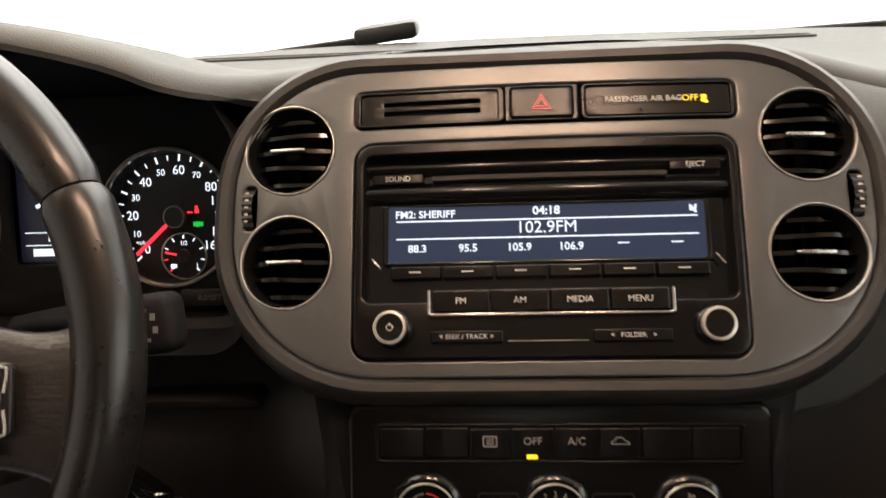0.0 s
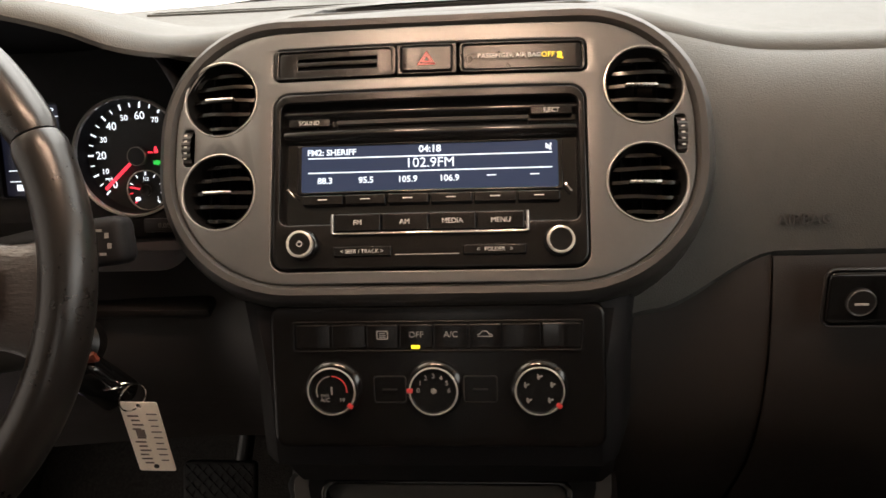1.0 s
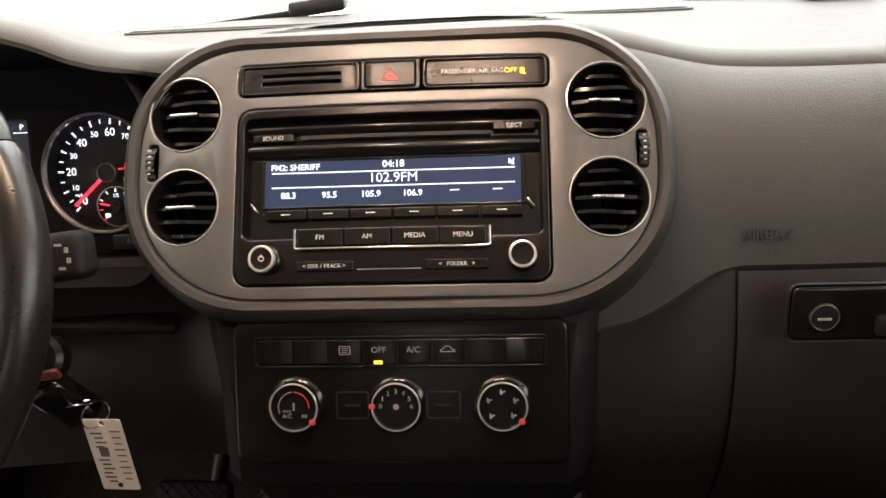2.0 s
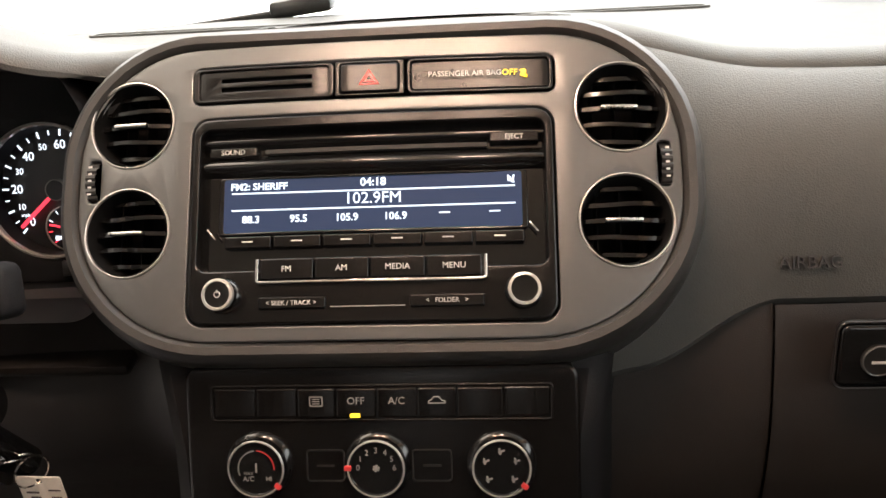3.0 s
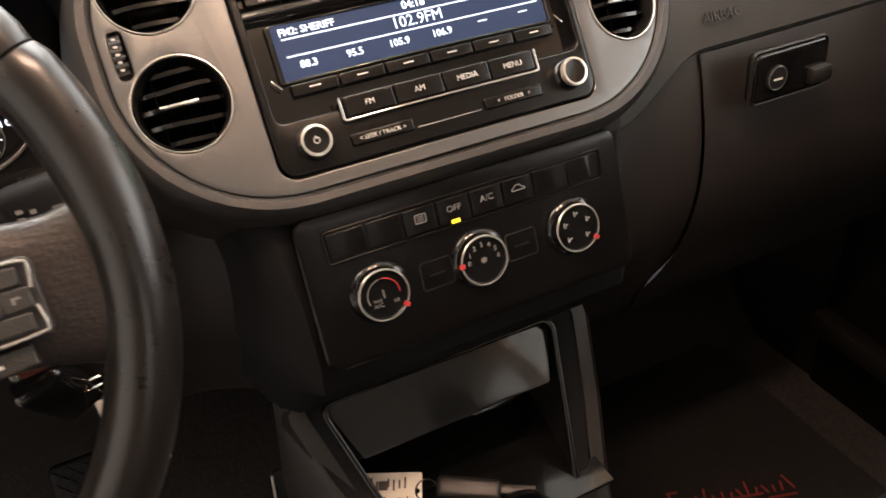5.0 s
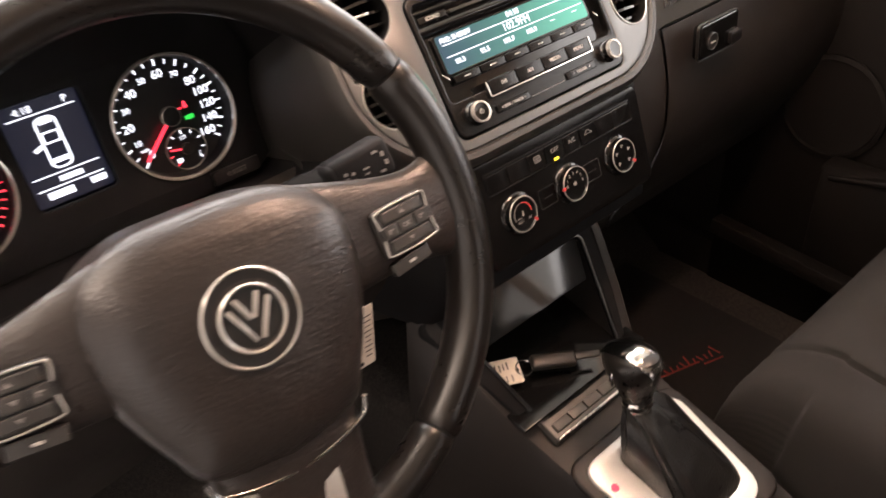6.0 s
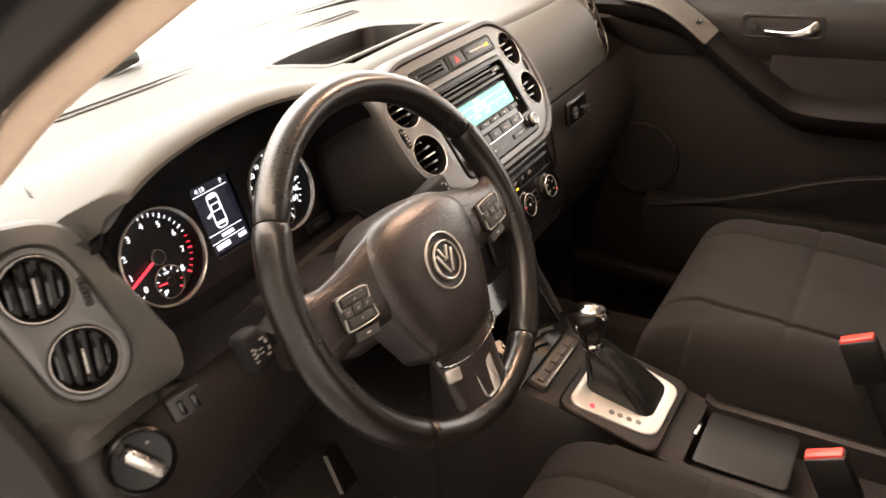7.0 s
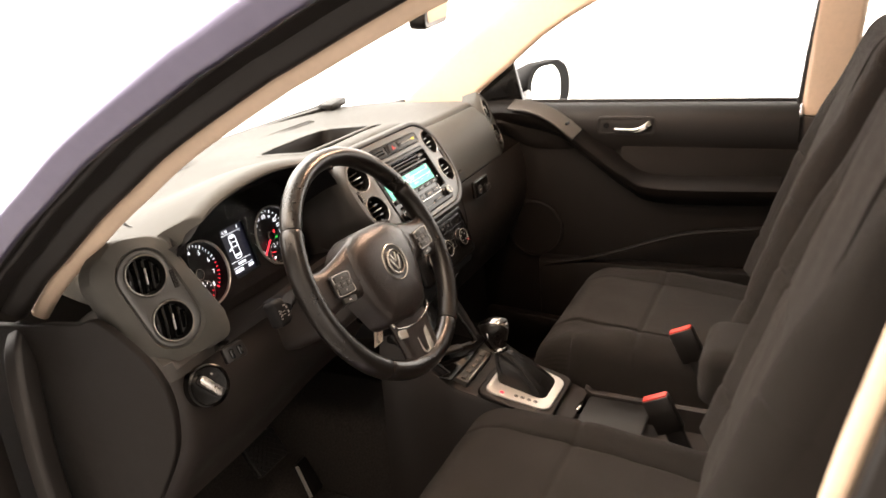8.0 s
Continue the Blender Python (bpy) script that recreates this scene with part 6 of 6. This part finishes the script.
fob = part("fob", box(0.034, 0.020, 0.050, pose(-0.268, 0.020, 0.578, 20, -28), r=0.007, seg=3), GLOSS, kt, "black key fob")
part("fob_panic", box(0.024, 0.004, 0.009, pose(-0.270, 0.008, 0.608, 20, -8), r=0.001), RED_DULL, fob, "dull red fob key")
part("key_blade", box(0.012, 0.040, 0.004, pose(-0.283, 0.036, 0.598), r=0.001), SATIN_CHROME, kt)

LY_W = Vector((-0.12, -0.34, 0.93)).normalized()
LY_V = Vector((0.89, -0.45, 0.0))
LY_V = (LY_V - LY_W * LY_V.dot(LY_W)).normalized()
LY = axes((-0.058, -0.004, 0.3800), LY_V.cross(LY_W), LY_V, LY_W)
k2 = key_tag(LY, "spare key with a white tag lying in the cubby", True)
part("key_ring", lathe([(0.0085, 0), (0.0092, 0.0008), (0.0100, 0), (0.0092, -0.0008)], LY @ at(0.0, 0.008, 0.001), 24, closed=True), CHROME, k2)
part("fob", box(0.018, 0.052, 0.010, LY @ at(0.0, 0.042, 0.003, -6), r=0.004, seg=3), SATIN, k2)
part("key_blade", box(0.008, 0.040, 0.003, LY @ at(0.002, 0.076, 0.004, -4), r=0.001), SATIN, k2)

# ---- left and right vent pods, switches ----
def ray_reach(d, p, q):
    """How far from the origin the way d meets the edge from p to q, or None."""
    ex, ey = q[0] - p[0], q[1] - p[1]
    den = d.x * ey - d.y * ex
    if abs(den) < 1e-9:
        return None
    t, k = (p[0] * ey - p[1] * ex) / den, (p[0] * d.y - p[1] * d.x) / den
    return t if t > 0 and -1e-6 <= k <= 1 + 1e-6 else None



for s in (-1, 1):
    pod = tagged(part("side_trim", sheet([rrect(0.0375, 0.0720, 0.036, 0, 0.0, n=10), circle(0.0282, -0.002 * s, 0.0360, 40), circle(0.0282, 0.002 * s, -0.0350, 40)], 0.010, 0.003, POD[s]), SILVER, None), "grey metallic bezel holding two round side vents", "trim panel", "side vent bezels")
    hull = rounded([(-0.065, -0.088), (0.061, -0.102), (0.077, -0.045), (0.078, 0.018), (0.046, 0.078), (-0.010, 0.101), (-0.056, 0.080), (-0.074, 0.035), (-0.074, -0.020)], 0.016, 5)
    hull = hull if s < 0 else [(u * 0.78, v * 0.92) for u, v in hull]
    rim = rrect(0.0375, 0.0720, 0.036, n=10)
    rings = [[] for _ in range(5)]
    for u, v in rim:
        ring_dir = Vector((u, v)).normalized()
        reach = max(0.01, min((c for c in (ray_reach(ring_dir, (p[0] * -s, p[1]), (q[0] * -s, q[1])) for p, q in zip(hull, hull[1:] + hull[:1])) if c), default=0.1))
        far = ring_dir * reach
        for ring_row, (k, w) in zip(rings, ((0.0, -0.003), (0.12, 0.0012), (0.85, -0.003 if s < 0 else -0.006), (1.0, -0.008 if s < 0 else -0.014), (1.03, -0.045))):
            p = Vector((u, v)).lerp(far, k) if k <= 1 else far * k
            ring_row.append(POD[s] @ Vector((p.x, p.y, w)))
    part("pod_body", grid(rings, close_u=True), PAD, dashboard, "moulded housing round the side vents")
    for du, v in ((-0.002 * s, 0.0360), (0.002 * s, -0.0350)):
        air_vent(POD[s] @ at(du, v, 0.0005), 0.0278, 68 if s < 0 else -68, "round black side vent with a bright ring")
    W0 = POD[s] @ at(0.0310 * (1 if s < 0 else -1), 0.012, 0.001, -14 if s < 0 else 14)
    pw = part("pod_wheel", box(0.0060, 0.026, 0.004, W0, r=0.001), CAVE, dashboard, "ridged black thumbwheel")
    for k in range(6):
        part("ridge", box(0.0060, 0.0022, 0.003, W0 @ at(0, -0.0105 + 0.0042 * k, 0.003), r=0.0006), SATIN, pw)

HL = axes((-0.6500, 0.0345, 0.6330), Vector((0.93, -0.30, 0.10)).normalized(), Vector((0.0, 0.33, 0.94)), Vector((-0.28, -0.90, 0.33)).normalized())
hl = thing("headlight_switch", HL.translation, "round black headlight switch with a chrome bar handle", "switch")
part("switch_disc", lathe([(0.0300, -0.020), (0.0300, 0.002), (0.0275, 0.004), (0.0255, 0.0005), (0.0, -0.002)], HL, 40), RADIO, hl)
part("switch_bar", box(0.0125, 0.040, 0.014, HL @ at(0, -0.001, 0.006, 32), r=0.004, seg=3), SATIN_CHROME, hl, "chrome turning bar")
for k in range(2):
    part("switch_mark", bar(0.0030, 0.0030, HL @ at(0.012 * (2 * k - 1) * 0.9, 0.012, -0.0006)), PRINT_DIM, hl)
DM = HL @ at(0.056, 0.022, -0.004)
dim = thing("dimmer_switch", DM.translation, "small black pair of dimmer wheels", "switch")
part("plate", sheet([rrect(0.017, 0.012, 0.003)], 0.010, 0.002, DM @ at(0, 0, 0.002)), SATIN, dim)
for k in (-1, 1):
    part("wheel", box(0.006, 0.014, 0.006, DM @ at(0.0065 * k, 0, 0.003), r=0.0015), GLOSS, dim)

# glovebox latch
LT = leaning((0.3140, 0.0265, 0.6420), 4) @ Matrix.Scale(0.90, 4)
latch = thing("glovebox_latch", LT.translation, "black glovebox latch plate with a round lock", "latch")
part("latch_plate", sheet([rrect(0.043, 0.0225, 0.006)], 0.012, 0.003, LT @ at(0, 0, 0.003)), GLOSS, latch)
part("latch_lip", sheet([rrect(0.0455, 0.0250, 0.008), rrect(0.0435, 0.0230, 0.006)], 0.004, 0.001, LT @ at(0, 0, 0.002)), SATIN, latch)
lock = part("lock", lathe([(0.0112, 0.002), (0.0112, 0.005), (0.0098, 0.006), (0.0, 0.0055)], LT @ at(-0.018, -0.002, 0), 28), SATIN, latch, "round black lock with a pale slot")
part("lock_ring", lathe([(0.0108, 0.0052), (0.0112, 0.0058), (0.0105, 0.0064), (0.0100, 0.0060)], LT @ at(-0.018, -0.002, 0), 32, closed=True), SILVER, lock)
part("lock_slot", box(0.010, 0.0016, 0.001, LT @ at(-0.018, -0.003, 0.0062), r=0), PRINT, lock)
part("latch_grip", box(0.026, 0.016, 0.010, LT @ at(0.034, -0.010, 0.004), r=0.003), SATIN, latch)
AB = axes((0.266, 0.0592, 0.6884), Vector((1, 0, 0)), Vector((0, 0.42, 0.90)).normalized(), Vector((0, -0.90, 0.42)).normalized())
words("AIRBAG", 0.0110, AB @ at(0, 0, 0.001), LOWER, dashboard, depth=0.0006)

# ---- floor: mats, pedals ----
for cx, nm in ((-0.385, "driver's"), (0.37, "passenger")):
    fm = thing("floor_mat", (cx, 0.02, 0.0), "black carpet floor mat on the %s side" % nm, "floor mat", "floor mats")
    part("mat_carpet", sheet([rrect(0.215, 0.30, 0.04)], 0.012, 0.004, pose(cx, 0.04, 0.012)), MAT_RUG, fm)
    if cx > 0:
        strokes = [box(0.0035, 0.030, 0.001, pose(0.400, 0.072, 0.0124, 0, 0, -17) @ at(-0.080, 0.0, 0, -12), r=0)]
        for k in range(14):
            tall = (0.014, 0.011, 0.015, 0.024, 0.012)[k % 5]
            strokes.append(box(0.0030, tall, 0.001, pose(0.400, 0.072, 0.0124, 0, 0, -17) @ at(-0.068 + 0.0118 * k, -0.012 + tall / 2, 0, (-14, 18, -6)[k % 3]), r=0))
        for du, dv, ln in ((-0.070, -0.014, 0.020), (-0.073, 0.014, 0.016), (0.0, -0.011, 0.09), (0.068, -0.020, 0.040)):
            strokes.append(box(ln, 0.0028, 0.001, pose(0.400, 0.072, 0.0124, 0, 0, -17) @ at(du, dv), r=0))
        part("stitched_mark", joined(*strokes), ORANGE_PRINT, fm, "dull red stitched mark")
BR = leaning((-0.312, 0.262, 0.258), 30)
brake = thing("brake_pedal", (-0.312, 0.30, 0.10), "black rubber brake pedal with a diamond tread", "pedal")
part("pedal_pad", sheet([rrect(0.047, 0.034, 0.008)], 0.014, 0.004, BR), STALK, brake)
tr = []
for a in (-1, 1):
    for k in range(-5, 6):
        c = 0.0145 * k
        # a line u - a * v = c, kept within the pad
        v0, v1 = sorted((a * (-0.043 - c), a * (0.043 - c)))
        v0, v1 = max(v0, -0.029), min(v1, 0.029)
        if v1 - v0 > 0.006:
            vm = (v0 + v1) / 2
            tr.append(box(0.0026, (v1 - v0) * 1.414, 0.003, BR @ at(c + a * vm, vm, 0.0008, -45 * a), r=0))
part("tread", joined(*tr), STALK, brake)
part("pedal_arm", tube([(-0.288, 0.285, 0.268), (-0.272, 0.33, 0.36), (-0.268, 0.42, 0.52)], 0.011), SATIN, brake)
gas = thing("accelerator_pedal", (-0.13, 0.36, 0.03), "black accelerator pedal with a bright edge", "pedal")
GP = axes((-0.1230, 0.3230, 0.0530), Vector((1, 0, 0)), Vector((0.15, 0.48, 0.864)).normalized(), Vector((0, -0.874, 0.486)))
part("pedal_pad", box(0.046, 0.086, 0.012, GP, r=0.004), RUBBER, gas)
part("bright_edge", box(0.0035, 0.078, 0.010, GP @ at(-0.0240, 0, 0.004), r=0.001), GATE, gas)

# small demister vent beside the driver's windscreen pillar
SV = axes((-0.648, 0.178, 0.790), Vector((0.72, -0.60, 0.35)).normalized(), Vector((-0.05, 0.45, 0.89)).normalized(), Vector((-0.69, -0.66, 0.30)).normalized())
demist = thing("demister_vent", SV.translation, "small black slatted vent beside the windscreen pillar", "air vent")
part("vent_frame", sheet([rrect(0.026, 0.017, 0.006), rrect(0.022, 0.013, 0.004)], 0.02, 0.002, SV), PANEL, demist)
part("vent_back", box(0.046, 0.028, 0.002, SV @ at(0, 0, -0.012), r=0), CAVE, demist)
for k in range(4):
    part("slat", box(0.044, 0.0022, 0.008, SV @ at(0, -0.0096 + 0.0064 * k, -0.004), r=0.0006), SATIN, demist)
